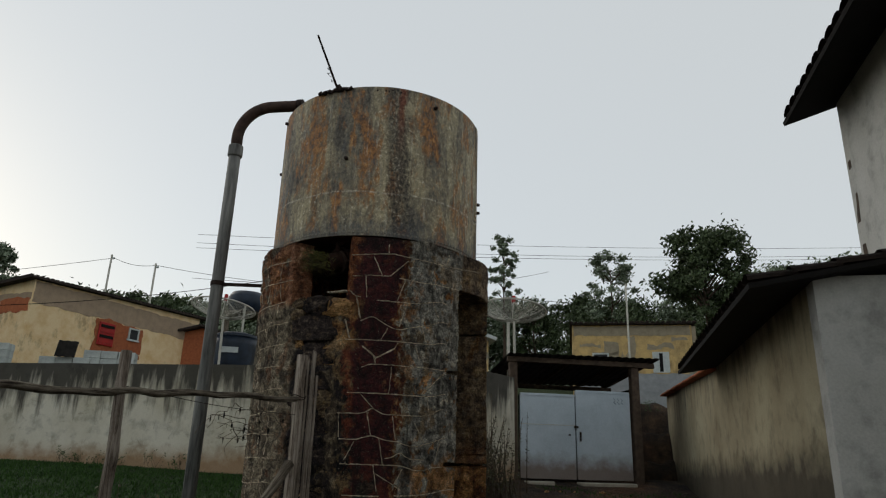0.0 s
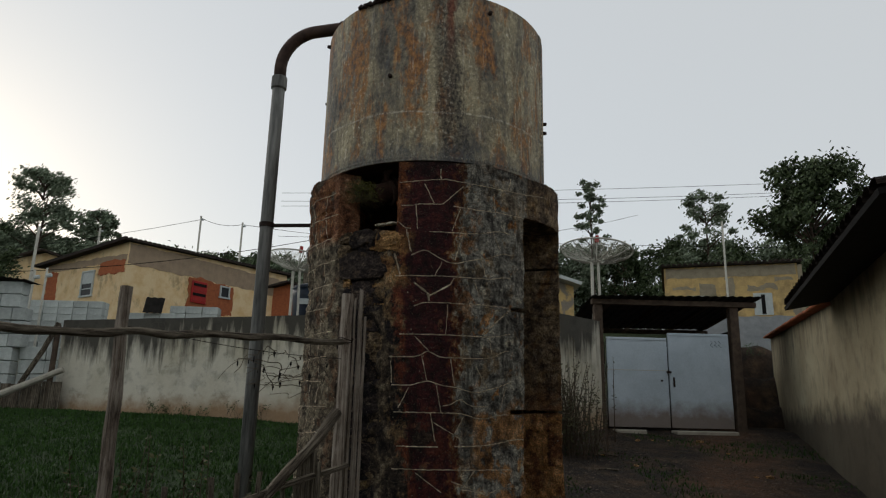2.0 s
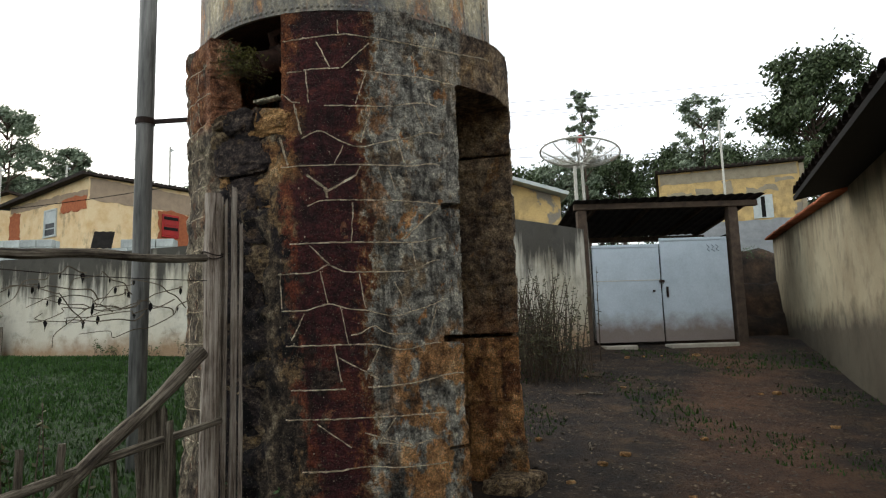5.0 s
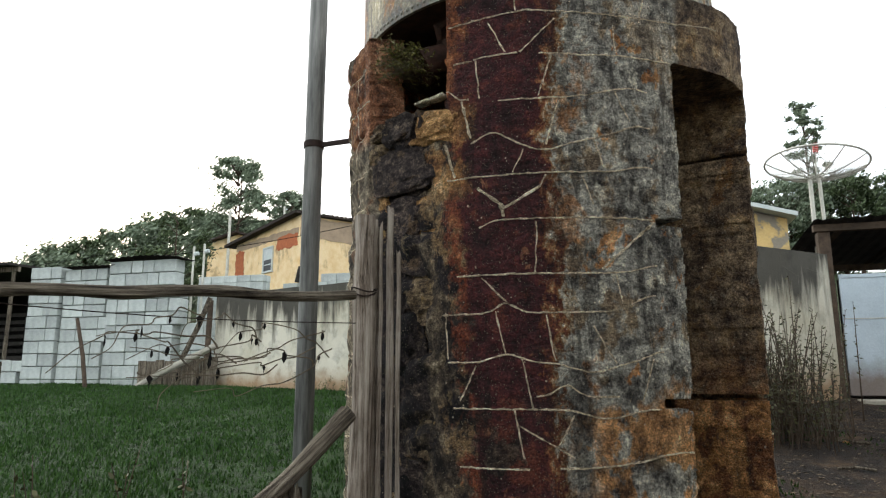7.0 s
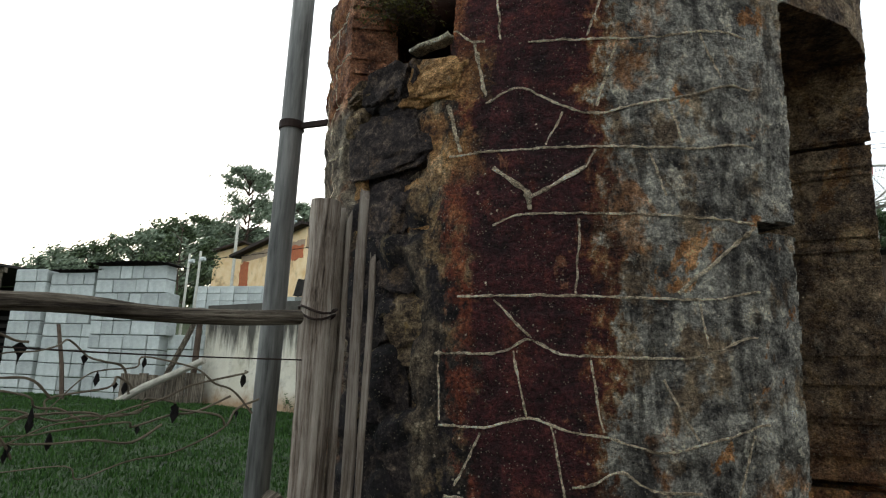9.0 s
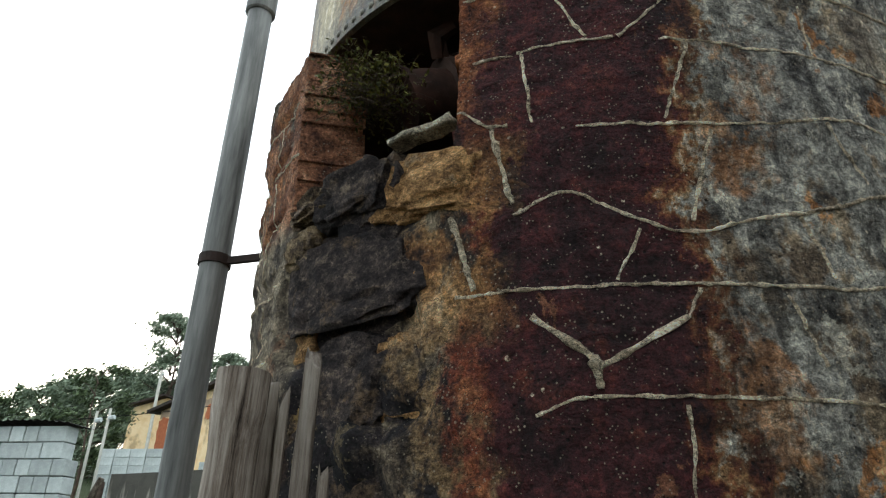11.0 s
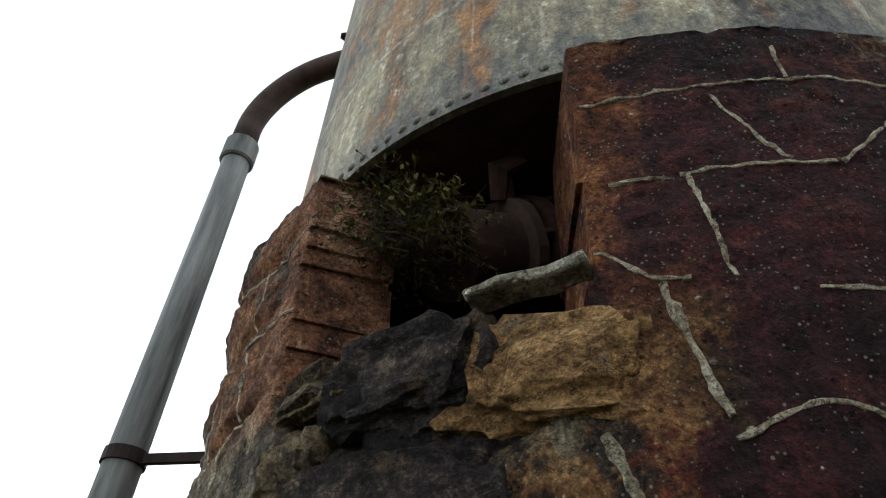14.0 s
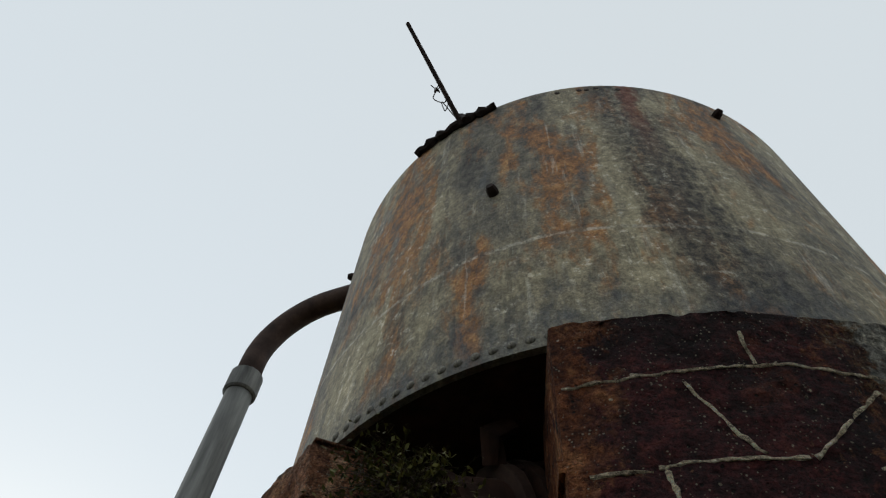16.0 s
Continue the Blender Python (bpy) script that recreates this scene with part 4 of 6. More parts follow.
def run_wall(name, p, q, low, high, thick, mat, label):
    """A straight wall between two places in plan; heights at both ends."""
    p, q = Vector((*p, 0)), Vector((*q, 0))
    d = (q - p).normalized()
    nrm = Vector((d.y, -d.x, 0))
    bm = bmesh.new()
    n = max(2, int((q - p).length / 0.5))
    rows = []
    for i in range(n + 1):
        c = p.lerp(q, i / n)
        lo, hi = low[0] + (low[1] - low[0]) * i / n, high[0] + (high[1] - high[0]) * i / n
        jog = 0.012 * noise.noise(Vector((i * 0.7, p.x, 0)))
        rows.append([bm.verts.new(c + nrm * s * thick / 2 + Vector((0, 0, z + (jog if z == hi else 0)))) for s, z in ((-1, lo), (1, lo), (1, hi), (-1, hi))])
    for a, b in zip(rows, rows[1:]):
        for i in range(4):
            bm.faces.new((a[i], a[(i + 1) % 4], b[(i + 1) % 4], b[i]))
    bm.faces.new(rows[0][::-1])
    bm.faces.new(rows[-1])
    bmesh.ops.recalc_face_normals(bm, faces=bm.faces)
    return tagged(part(name, bm, mat), label, "wall", kind="structure")


run_wall("wall_north", (-7.46, 17.7), (2.4, 13.75), (0.7, 0.7), (3.36, 3.2), 0.18, M_WALL, "whitewashed garden wall with black rain streaks")
run_wall("wall_gate", (2.4, 13.75), (4.15, 15.3), (0.7, 0.7), (3.28, 3.28), 0.18, M_WALL, "whitewashed wall beside the gate, stained by soil")
run_wall("wall_east", (6.235, 10.735), (8.795, 17.565), (0.2, 0.8), (2.93, 3.33), 0.2, M_WALL_R, "cream plaster side wall stained by damp")


# ---- the sheltered gate ----
def gate():
    t = thing("gate", "white double-leaf metal gate, closed, under a lean-to roof", "gate", at=(4.26, 15.25, 1.25))
    for x0, x1, h in ((0.02, 1.20, 1.74), (1.225, 2.42, 1.84)):
        leaf = part("leaf", a_box(x0, x1, -0.02, 0.02, 0.04, h, bevel=0.006), M_GATE, t)
        for z in (0.04, h - 0.05):
            part("rail", a_box(x0 + 0.01, x1 - 0.01, -0.032, -0.0205, z, z + 0.04), M_GATE, leaf)
    part("seam", a_box(0.03, 1.19, -0.026, -0.0205, 1.10, 1.112), M_MESH, t)
    part("handle", a_box(1.29, 1.315, -0.06, -0.02, 0.80, 0.98), M_IRON, t)
    part("latch", a_box(1.17, 1.26, -0.05, -0.021, 1.06, 1.10), M_IRON, t)
    for k in range(3):
        part("scrawl", a_tube([(2.06 + 0.08 * k, -0.024, 1.70), (2.10 + 0.08 * k, -0.024, 1.66), (2.06 + 0.08 * k, -0.024, 1.62), (2.11 + 0.08 * k, -0.024, 1.58)], 0.005, 4), M_PLASTIC, t, "faded teal scrawl")
    part("lock", a_box(1.05, 1.09, -0.04, -0.021, 0.90, 0.93), M_IRON, t)
    return t


gate()


def gate_roof():
    t = thing("gate_shelter", "low shelter of dark sheets on wooden posts", "shelter", at=(4.2, 15.3, 1.2))
    for x, w in ((-0.06, 0.16), (2.62, 0.17)):
        part("post", a_box(x - w / 2, x + w / 2, -0.12, 0.06, -0.3, 2.42, bevel=0.012), M_BARK, t)
    bm = bmesh.new()
    n = 60
    rows = []
    for j, y in enumerate((-0.32, 2.6)):
        rows.append([bm.verts.new((-0.22 + 3.38 * i / n, y, 2.56 + 0.012 * math.sin(i * 2.1) + 0.05 * i / n - 0.13 * j * 2)) for i in range(n + 1)])
    for i in range(n):
        bm.faces.new((rows[0][i], rows[0][i + 1], rows[1][i + 1], rows[1][i]))
    bmesh.ops.solidify(bm, geom=bm.faces[:], thickness=0.02)
    part("roof_sheet", bm, M_SHEET, t)
    part("beam", a_box(-0.2, 3.05, -0.16, -0.06, 2.42, 2.52), M_BARK, t)
    part("beam", a_box(-0.2, 3.05, 2.3, 2.4, 2.18, 2.28), M_BARK, t)
    # near-black boards added to keep the space behind the gate dark
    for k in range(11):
        part("back_shade_board", a_box(-0.18 + 0.295 * k, 0.09 + 0.295 * k, 2.42, 2.45, -0.2, 2.02 + 0.05 * math.sin(k * 2.2)), M_DARK, t)
    part("side_shade_board", a_box(-0.2, -0.17, 0.0, 2.4, -0.2, 2.1), M_DARK, t)
    part("side_shade_board", a_box(2.98, 3.01, 0.9, 2.4, -0.2, 2.1), M_DARK, t)
    for x in (0.2, 1.2, 2.2, 2.9):
        part("rafter", a_box(x, x + 0.06, -0.3, 2.5, 2.46, 2.52, pose(0, 0, 0, -4.5)), M_BARK, t)
    return t


gate_roof()


# ---- buildings on the east side ----
def along(u, w, z=0.0):
    """A place by the side wall: u metres along it from its near corner, w metres to the right of its face."""
    p = Vector((4.43, 6.2, 0)) + WD * u - WL * w
    return Vector((p.x, p.y, z))


AXIS = Matrix.Translation((4.43, 6.2, 0)) @ Matrix.Rotation(-math.atan2(WD.x, WD.y), 4, "Z")   # local x to the right, y along


def tiled_roof(parent, x0, x1, y0, y1, z0, z1, step=0.21):
    """Roof of half-round tile rows, from the eave at x0 to the top at x1."""
    bm = bmesh.new()
    n = int((y1 - y0) / step)
    d = Vector((x1 - x0, 0, z1 - z0))
    for i in range(n):
        y = y0 + (i + 0.5) * step
        for k in range(int(d.length / 0.36) + 1):
            a, b = k * 0.36 / d.length, min(1.0, (k * 0.36 + 0.42) / d.length)
            p, q = Vector((x0, y, z0)) + d * a, Vector((x0, y, z0)) + d * b
            lift = 0.02
            ring = []
            for s, rr, up in ((p, 0.115, lift), (q, 0.095, 0.0)):
                ring.append([bm.verts.new(s + Vector((0, rr * math.cos(t), up + rr * 0.7 * math.sin(t)))) for t in [math.pi * j / 6 for j in range(7)]])
            for j in range(6):
                bm.faces.new((ring[0][j], ring[0][j + 1], ring[1][j + 1], ring[1][j]))
    bmesh.ops.solidify(bm, geom=bm.faces[:], thickness=0.015)
    # deck coloured near-black for the shade under the eave
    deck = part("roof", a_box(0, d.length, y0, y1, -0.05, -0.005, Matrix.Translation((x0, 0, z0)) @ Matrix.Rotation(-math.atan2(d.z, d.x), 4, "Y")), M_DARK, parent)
    tiles = part("roof_tiles", bm, M_TILE, deck)
    tagged(tiles, "dark weathered clay roof tiles", kind="stuff")


def annex():
    t = new("annex")
    t.matrix_world = AXIS
    tagged(t, "low lean-to with cream side wall, white end and tiled eave", "outbuilding")
    part("side_wall", a_box(0.0, 0.2, 0.2, 4.88, -0.5, 2.98), M_WALL_R, t)
    part("end_wall", a_box(0.0, 2.4, 0.0, 0.2, -0.5, 3.0), M_WHITE, t)
    part("far_wall", a_box(0.2, 2.4, 4.68, 4.88, -0.5, 3.0), M_WALL_R, t)
    tiled_roof(t, -0.55, 2.4, -0.15, 4.95, 2.92, 3.43)
    return t


annex()


def tall_house():
    t = new("tall_house")
    t.matrix_world = AXIS
    tagged(t, "tall white plastered house with peeling corner and sheet eave", "house")
    part("wall", a_box(0.98, 6.0, -9.0, 1.5, -0.8, 5.8), M_WHITE, t)
    tiled_roof(t, 0.42, 3.6, -9.2, 1.6, 5.3, 6.4)
    side = Matrix.Translation((0.98, 0, 0)) @ pose(0, 0, 0, 0, 0, -90)
    for k, (y0, y1, z0, z1) in enumerate(((1.36, 1.42, 4.6, 4.72), (1.36, 1.43, 3.95, 4.3), (1.33, 1.42, 3.5, 3.72), (1.25, 1.4, 3.12, 3.25))):
        ragged("peeled_patch", t, side, -y1, -y0, z0, z1, M_BARK, 40 + k, rough=0.07, out=0.004)
    return t


tall_house()


# ---- coping of the side wall ----
def coping():
    p, q = Vector((6.14, 10.77, 2.94)), Vector((8.7, 17.6, 3.34))
    t = thing("wall_coping", "row of red clay tiles capping the side wall", "coping", at=p)
    n = 22
    for i in range(n):
        c = (q - p) * ((i + 0.5) / n)
        bm = a_box(-0.15, 0.15, -0.165, 0.165, -0.005, 0.035, bevel=0.01)
        ob = part("tile", bm, M_BRICK, t)
        ob.matrix_local = pose(c.x, c.y, c.z + 0.004 * (i % 3), 2.5, random.uniform(-2, 2), -math.degrees(math.atan2(q.x - p.x, q.y - p.y)))


coping()


# ---- fence of the paddock ----
def log(name, p, q, r0, r1, mat, parent, seed, bend=0.02, sides=9):
    """A round pole from p to q; its own z runs along it."""
    p, q = Vector(p), Vector(q)
    ln = (q - p).length
    n = max(4, int(ln / 0.2))
    rnd = random.Random(seed)
    pts = [Vector((rnd.uniform(-bend, bend), rnd.uniform(-bend, bend), 0)) * (1 if 0 < i < n else 0) + Vector((0, 0, ln * i / n)) for i in range(n + 1)]
    rad = [(r0 + (r1 - r0) * i / n) * rnd.uniform(0.92, 1.08) for i in range(n + 1)]
    ob = part(name, a_tube(spline(pts, 3), [rad[min(n, (i + 1) // 3)] for i in range(3 * n + 1)], 11, 0.05, seed), mat, parent, smooth=False)
    ob.matrix_local = Matrix.Translation(p) @ (q - p).to_track_quat("Z", "Y").to_matrix().to_4x4()
    return ob


# ---- houses, stacks and poles beyond the walls ----
def block_stack(at, rz, cols, rows, deep, label="stack of grey concrete blocks"):
    t = thing("block_stack", label, "concrete blocks", "stacks of blocks", at, rz)
    me = None
    for k in range(rows):
        for j in range(deep):
            for i in range(cols):
                if 0 < i < cols - 1 and 0 < j < deep - 1 and k < rows - 1:
                    continue
                if me is None:
                    ob = part("block", a_box(-0.193, 0.193, -0.093, 0.093, 0, 0.186, bevel=0.008), M_BLOCK, t)
                    me = ob.data
                else:
                    ob = new("block", me)
                    ob.parent = t
                ob.matrix_local = pose(i * 0.4 + random.uniform(-0.006, 0.006), j * 0.2 + random.uniform(-0.006, 0.006), k * 0.19, 0, 0, random.uniform(-0.6, 0.6))
    return t


def facade_window(parent, m, w, h, shutter=False):
    """A window in a wall whose face is the plane y = 0 of m."""
    bm = bmesh.new()
    for b in ((-w / 2 - 0.06, -w / 2, 0, h), (w / 2, w / 2 + 0.06, 0, h), (-w / 2 - 0.06, w / 2 + 0.06, h, h + 0.06), (-w / 2 - 0.1, w / 2 + 0.1, -0.07, 0)):
        box(bm, b[0], b[1], -0.06, 0.02, b[2], b[3], m)
    win = part("window", bm, M_FRAME, parent)
    part("pane", a_box(-w / 2, w / 2, -0.012, -0.004, 0, h * (0.55 if shutter else 1), m), M_GLASS, win)
    if shutter:
        part("blind", a_box(-w / 2, w / 2, -0.03, -0.006, h * 0.5, h, m), M_FRAME, win)
        part("bar", a_box(-w / 2, w / 2, -0.04, -0.013, h * 0.26, h * 0.30, m), M_FRAME, win)


def ochre_house():
    t = thing("ochre_house", "single-storey ochre house with plaster fallen off brick", "house", at=(-11.0, 28.1, 3.0), rz=-33)
    # local y runs along the long side, local x to the right: the long wall is x = 0
    base, lo, wide, deep = -1.5, 4.45, 5.55, 8.6
    top = ((0.0, 4.88), (deep, 5.15))
    bm = bmesh.new()
    f = [[bm.verts.new((x, y, z)) for x, z in ((0, base), (0, hi), (-wide, lo + hi - top[0][1]), (-wide, base))] for y, hi in top]
    bm.faces.new(f[0][::-1])
    bm.faces.new(f[1])
    for i in range(4):
        bm.faces.new((f[0][i], f[0][(i + 1) % 4], f[1][(i + 1) % 4], f[1][i]))
    bmesh.ops.recalc_face_normals(bm, faces=bm.faces)
    part("wall", bm, M_HOUSE, t)
    cement = simple("bare_cement", "8d7b68", "a58f78", 3)
    side, gable = pose(0, 0, 0, 0, 0, 90), pose(0, 0, 0)
    ragged("cement_band", t, side, 0.04, deep - 0.1, 4.02, 4.84, cement, 1, "bare cement band under the roof", 0.06)
    ragged("brick_patch", t, side, 2.9, 5.3, 2.6, 4.0, M_BRICK, 2, "bare orange brick patch", 0.12, 0.018)
    ragged("brick_patch", t, gable, -wide + 0.06, -0.06, 4.12, 4.40, cement, 3, "bare brick under the eave", 0.05)
    ragged("brick_patch", t, gable, -1.75, -0.08, 3.66, 4.2, M_BRICK, 4, "bare orange brick patch", 0.12, 0.018)
    ragged("brick_patch", t, gable, -wide + 0.06, -4.75, 1.0, 4.1, M_BRICK, 5, "bare orange brick patch", 0.14, 0.018)
    tilt = math.atan2(top[0][1] - lo, wide)
    rise = math.degrees(math.atan2(top[1][1] - top[0][1], deep))
    tiled = Matrix.Translation((0, 0, top[0][1] + 0.03)) @ Matrix.Rotation(radians(rise), 4, "X") @ Matrix.Rotation(-tilt, 4, "Y")
    bm = bmesh.new()
    n = 44
    for i in range(n):
        y = -0.35 + (deep + 0.7) * i / n
        box(bm, -wide - 0.6, 0.22, y, y + 0.12, 0.0, 0.07, tiled)
    box(bm, -wide - 0.6, 0.22, -0.35, deep + 0.35, -0.05, 0.0, tiled)
    tagged(part("roof", bm, M_TILE, t), "dark ridged roof sheets", kind="stuff")
    facade_window(t, pose(-2.45, 0, 2.92), 0.72, 0.95, True)
    facade_window(t, pose(0, 4.83, 3.45, 0, 0, 90) @ Matrix.Translation((0, -0.022, 0)), 0.42, 0.42)
    shutter = part("red_shutter", a_box(0.03, 0.08, 3.05, 3.85, 2.95, 3.9, bevel=0.02), M_RED, t, "red shutter ajar on the side wall")
    for k in range(4):
        part("slat", a_box(0.082, 0.10, 3.12, 3.78, 3.05 + 0.21 * k, 3.17 + 0.21 * k), M_DARK if k % 2 else M_RED, shutter)
    return t


ochre_house()


def yellow_house():
    t = thing("yellow_house", "shabby yellow house with peeling grey plaster", "house", at=(10.32, 29.1, 3.55), rz=-19)
    wide = 4.9
    part("wall", a_box(0, wide, 0, 5, -1.0, 4.02), M_HOUSE2, t)
    cement, m = simple("bare_cement_band", "857a66", "9d927c", 4), pose(0, 0, 0)
    ragged("cement_band", t, m, 0.05, wide - 0.05, 3.58, 3.98, cement, 11, "bare cement band under the tiles", 0.05)
    ragged("plinth", t, m, 0.03, wide - 0.03, -1.0, 1.98, simple("grey_plinth", "7d8082", "96989a", 3), 12, "grey cement plinth", 0.05)
    for k, (x0, x1, z0, z1) in enumerate(((0.3, 1.2, 3.1, 3.22), (1.35, 1.9, 2.65, 3.3), (2.25, 2.6, 2.1, 3.55), (3.1, 4.1, 2.98, 3.2), (4.05, 4.7, 3.35, 3.5), (0.8, 1.9, 2.78, 2.88))):
        ragged("peeled_patch", t, m, x0, x1, z0, z1, cement, 20 + k, rough=0.12, out=0.01)
    bm = bmesh.new()
    for i in range(25):
        box(bm, -0.1 + i * 0.21, 0.04 + i * 0.21, -0.25, 5.2, 4.08, 4.14)
    box(bm, -0.1, 5.05, -0.2, 5.2, 4.03, 4.08)
    tagged(part("roof", bm, M_TILE, t), "dark clay roof tiles", kind="stuff")
    part("pier", a_box(wide + 0.002, wide + 0.16, -0.04, 0.2, -1.0, 3.95), cement, t)
    facade_window(t, pose(1.15, -0.012, 1.95), 0.56, 0.82)
    win = part("window", a_box(3.26, 3.93, -0.03, 0.03, 2.02, 2.88), M_FRAME, t)
    part("gap", a_box(3.53, 3.67, -0.036, -0.03, 2.06, 2.82), M_DARK, win, "dark gap between the shutters")
    return t


yellow_house()


# ---- trees ----
def tree(at, height, spread, mat, seed, clumps=60, leaves=70, leaf=0.22, trunk=0.18, start=0.35, label="broad dark-leaved tree on the hillside", name="tree"):
    rnd = random.Random(seed)
    t = thing(name, label, "tree", at=at)
    bm = bmesh.new()
    top = Vector((rnd.uniform(-0.3, 0.3), rnd.uniform(-0.3, 0.3), height * 0.85))
    spine = [Vector((0, 0, -0.4)), Vector((0.1, 0, height * 0.25)), top * 0.6, top]
    tube(bm, spline(spine, 4), [trunk * (1 - 0.85 * i / 12) for i in range(13)], 7)
    heads = []
    for i in range(clumps):
        h = height * (start + (1 - start) * rnd.random() ** 0.8)
        f = (h / height - start) / (1 - start)
        rad = spread * math.sqrt(max(0.08, 1 - (1.6 * f - 0.7) ** 2)) * (0.35 + 0.65 * rnd.random())
        a = rnd.uniform(0, 6.283)
        heads.append(Vector((rad * math.cos(a), rad * math.sin(a), h)))
    for c in heads[::3]:
        s = Vector((0, 0, max(height * 0.2, c.z - c.xy.length * 0.7)))
        tube(bm, [s, s.lerp(c, 0.5) + Vector((0, 0, 0.15)), c], [trunk * 0.35, trunk * 0.2, trunk * 0.08], 5)
    part("trunk", bm, M_BARK, t)
    verts, faces = [], []
    for c in heads:
        size = spread * rnd.uniform(0.10, 0.24)
        for _ in range(leaves):
            d = Vector((rnd.gauss(0, 1), rnd.gauss(0, 1), rnd.gauss(0, 0.7))) * size * 0.6
            n = Vector((rnd.uniform(-1, 1), rnd.uniform(-1, 1), rnd.uniform(-0.3, 1))).normalized()
            u = n.orthogonal().normalized()
            v = n.cross(u)
            ln = leaf * rnd.uniform(0.6, 1.3)
            p = c + d
            k = len(verts)
            verts += [p - u * ln, p + v * ln * 0.4, p + u * ln, p - v * ln * 0.4]
            faces.append((k, k + 1, k + 2, k + 3))
    me = bpy.data.meshes.new("crown")
    me.from_pydata([tuple(v) for v in verts], [], faces)
    me.materials.append(mat)
    ob = new("crown", me)
    ob.parent = t
    return t


# ---- hillside woods ----
def on_hill(az, dist):
    """A place at a bearing (degrees east of north) and distance from the yard's middle."""
    a = radians(az)
    x, y = 1.0 + dist * math.sin(a), 3.0 + dist * math.cos(a)
    return (x, y, ground_z(x, y))


tree(on_hill(31.0, 34), 9.6, 2.5, M_LEAF, 3, 120, 130, 0.13, 0.2, 0.40)
tree(on_hill(23.0, 52), 11.0, 2.2, M_LEAF2, 4, 74, 110, 0.14, start=0.25, label="open-crowned tree rising from the wood")
tree(on_hill(13.6, 55), 13.0, 1.25, M_LEAF2, 5, 64, 100, 0.13, start=0.3, label="slender grey-green tree on the hillside")
tree(on_hill(-31.4, 48), 10.3, 2.3, M_LEAF2, 6, 76, 110, 0.13, start=0.45, label="open grey-green tree behind the houses")
tree(on_hill(-27.2, 50), 8.0, 1.8, M_LEAF2, 7, 80, 120, 0.14, start=0.2, label="open grey-green tree behind the houses")
tree((-18.7, 31.0, ground_z(-18.7, 31.0)), 5.8, 1.4, M_LEAF, 9, 34, 120, 0.10, 0.08, 0.2, label="thin young tree beside the ochre house")
SKYLINE = ((-58, 9.5), (-53.7, 9.0), (-50.6, 7.2), (-47.5, 7.6), (-45, 8.3), (-42.4, 9.8), (-38.4, 11.8), (-34, 12.3), (-26, 12.0), (-20, 12.2), (0, 12.5), (12, 14.0), (20, 14.0), (27.5, 13.4), (35, 15.5), (48, 15.5))
rnd = random.Random(8)
for i in range(64):
    az = -56 + 100 * i / 63 + rnd.uniform(-0.8, 0.8)
    dist = rnd.uniform(48, 66)
    at = on_hill(az, dist)
    rise = 1.45 + dist * math.tan(radians(lerp(az, SKYLINE) + 0.5 - abs(rnd.gauss(0, 0.6)))) - at[2]
    tree(at, max(2.5, rise), rnd.uniform(2.6, 3.8), M_LEAF if rnd.random() < 0.75 else M_LEAF2, 20 + i, 60, 90, 0.18, start=0.05, label="dark bushy tree in the far wood")


# ---- white block wall, shed and boards at the end of the paddock ----
def white_blocks(x0, x1, base, top, y, seed, label, deep=0.32, on_end=0.25):
    """A pile of large white aerated blocks, laid dry, some showing their ends."""
    t = thing("block_pile", label, "block pile", "piles of white blocks", (x0, y, base))
    rnd = random.Random(seed)
    high = (top - base) / max(1, round((top - base) / 0.285))
    shapes = {}
    for w in (0.6, 0.3, 0.45):
        me = bpy.data.meshes.new("block")
        bm = a_box(-w / 2 + 0.009, w / 2 - 0.009, -deep / 2, deep / 2, 0.008, high - 0.008, bevel=0.012)
        bm.to_mesh(me)
        bm.free()
        me.materials.append(M_BLOCK)
        shapes[w] = me
    for k in range(round((top - base) / high)):
        x = 0.0
        while x < x1 - x0 - 0.12:
            left = x1 - x0 - x
            w = 0.3 if left < 0.4 or rnd.random() < on_end else (0.45 if left < 0.55 or rnd.random() < 0.2 else 0.6)
            ob = new("block", shapes[w])
            ob.parent = t
            ob.matrix_local = pose(x + w / 2, rnd.uniform(-0.012, 0.012), k * high, 0, 0, rnd.uniform(-0.8, 0.8))
            x += w
    return t


def loose_sheet(at, w, d, label, sag=0.03, rz=0, rx=0):
    """A corrugated sheet lying on a pile."""
    bm = bmesh.new()
    n = int(w / 0.03)
    rows = [[bm.verts.new((-w / 2 + w * i / n, -d / 2 + d * j / 4, 0.012 * math.sin(i * 1.2) - sag * (2 * i / n - 1) ** 2)) for i in range(n + 1)] for j in range(5)]
    for a, b in zip(rows, rows[1:]):
        for i in range(n):
            bm.faces.new((a[i], a[i + 1], b[i + 1], b[i]))
    bmesh.ops.solidify(bm, geom=bm.faces[:], thickness=0.012)
    ob = part("roof_sheet", bm, M_SHEET)
    ob.matrix_world = pose(*at, rx, 0, rz)
    return tagged(ob, label, "roof sheet", "loose sheets")


PILES = "pile of large white aerated blocks on the paddock edge"
white_blocks(-12.45, -11.5, 1.22, 4.14, 17.52, 1, PILES, on_end=0.0)
white_blocks(-11.48, -10.2, 1.22, 4.06, 17.56, 2, PILES)
white_blocks(-10.18, -8.38, 1.22, 4.18, 17.50, 3, PILES, on_end=0.5)
white_blocks(-8.36, -7.46, 1.22, 2.75, 17.75, 4, PILES)
white_blocks(-13.0, -12.48, 1.15, 1.95, 17.5, 5, "low pile of white aerated blocks beside the taller ones")
loose_sheet((-10.75, 17.55, 4.11), 1.5, 0.5, "dark corrugated sheet laid over the white blocks", 0.01)
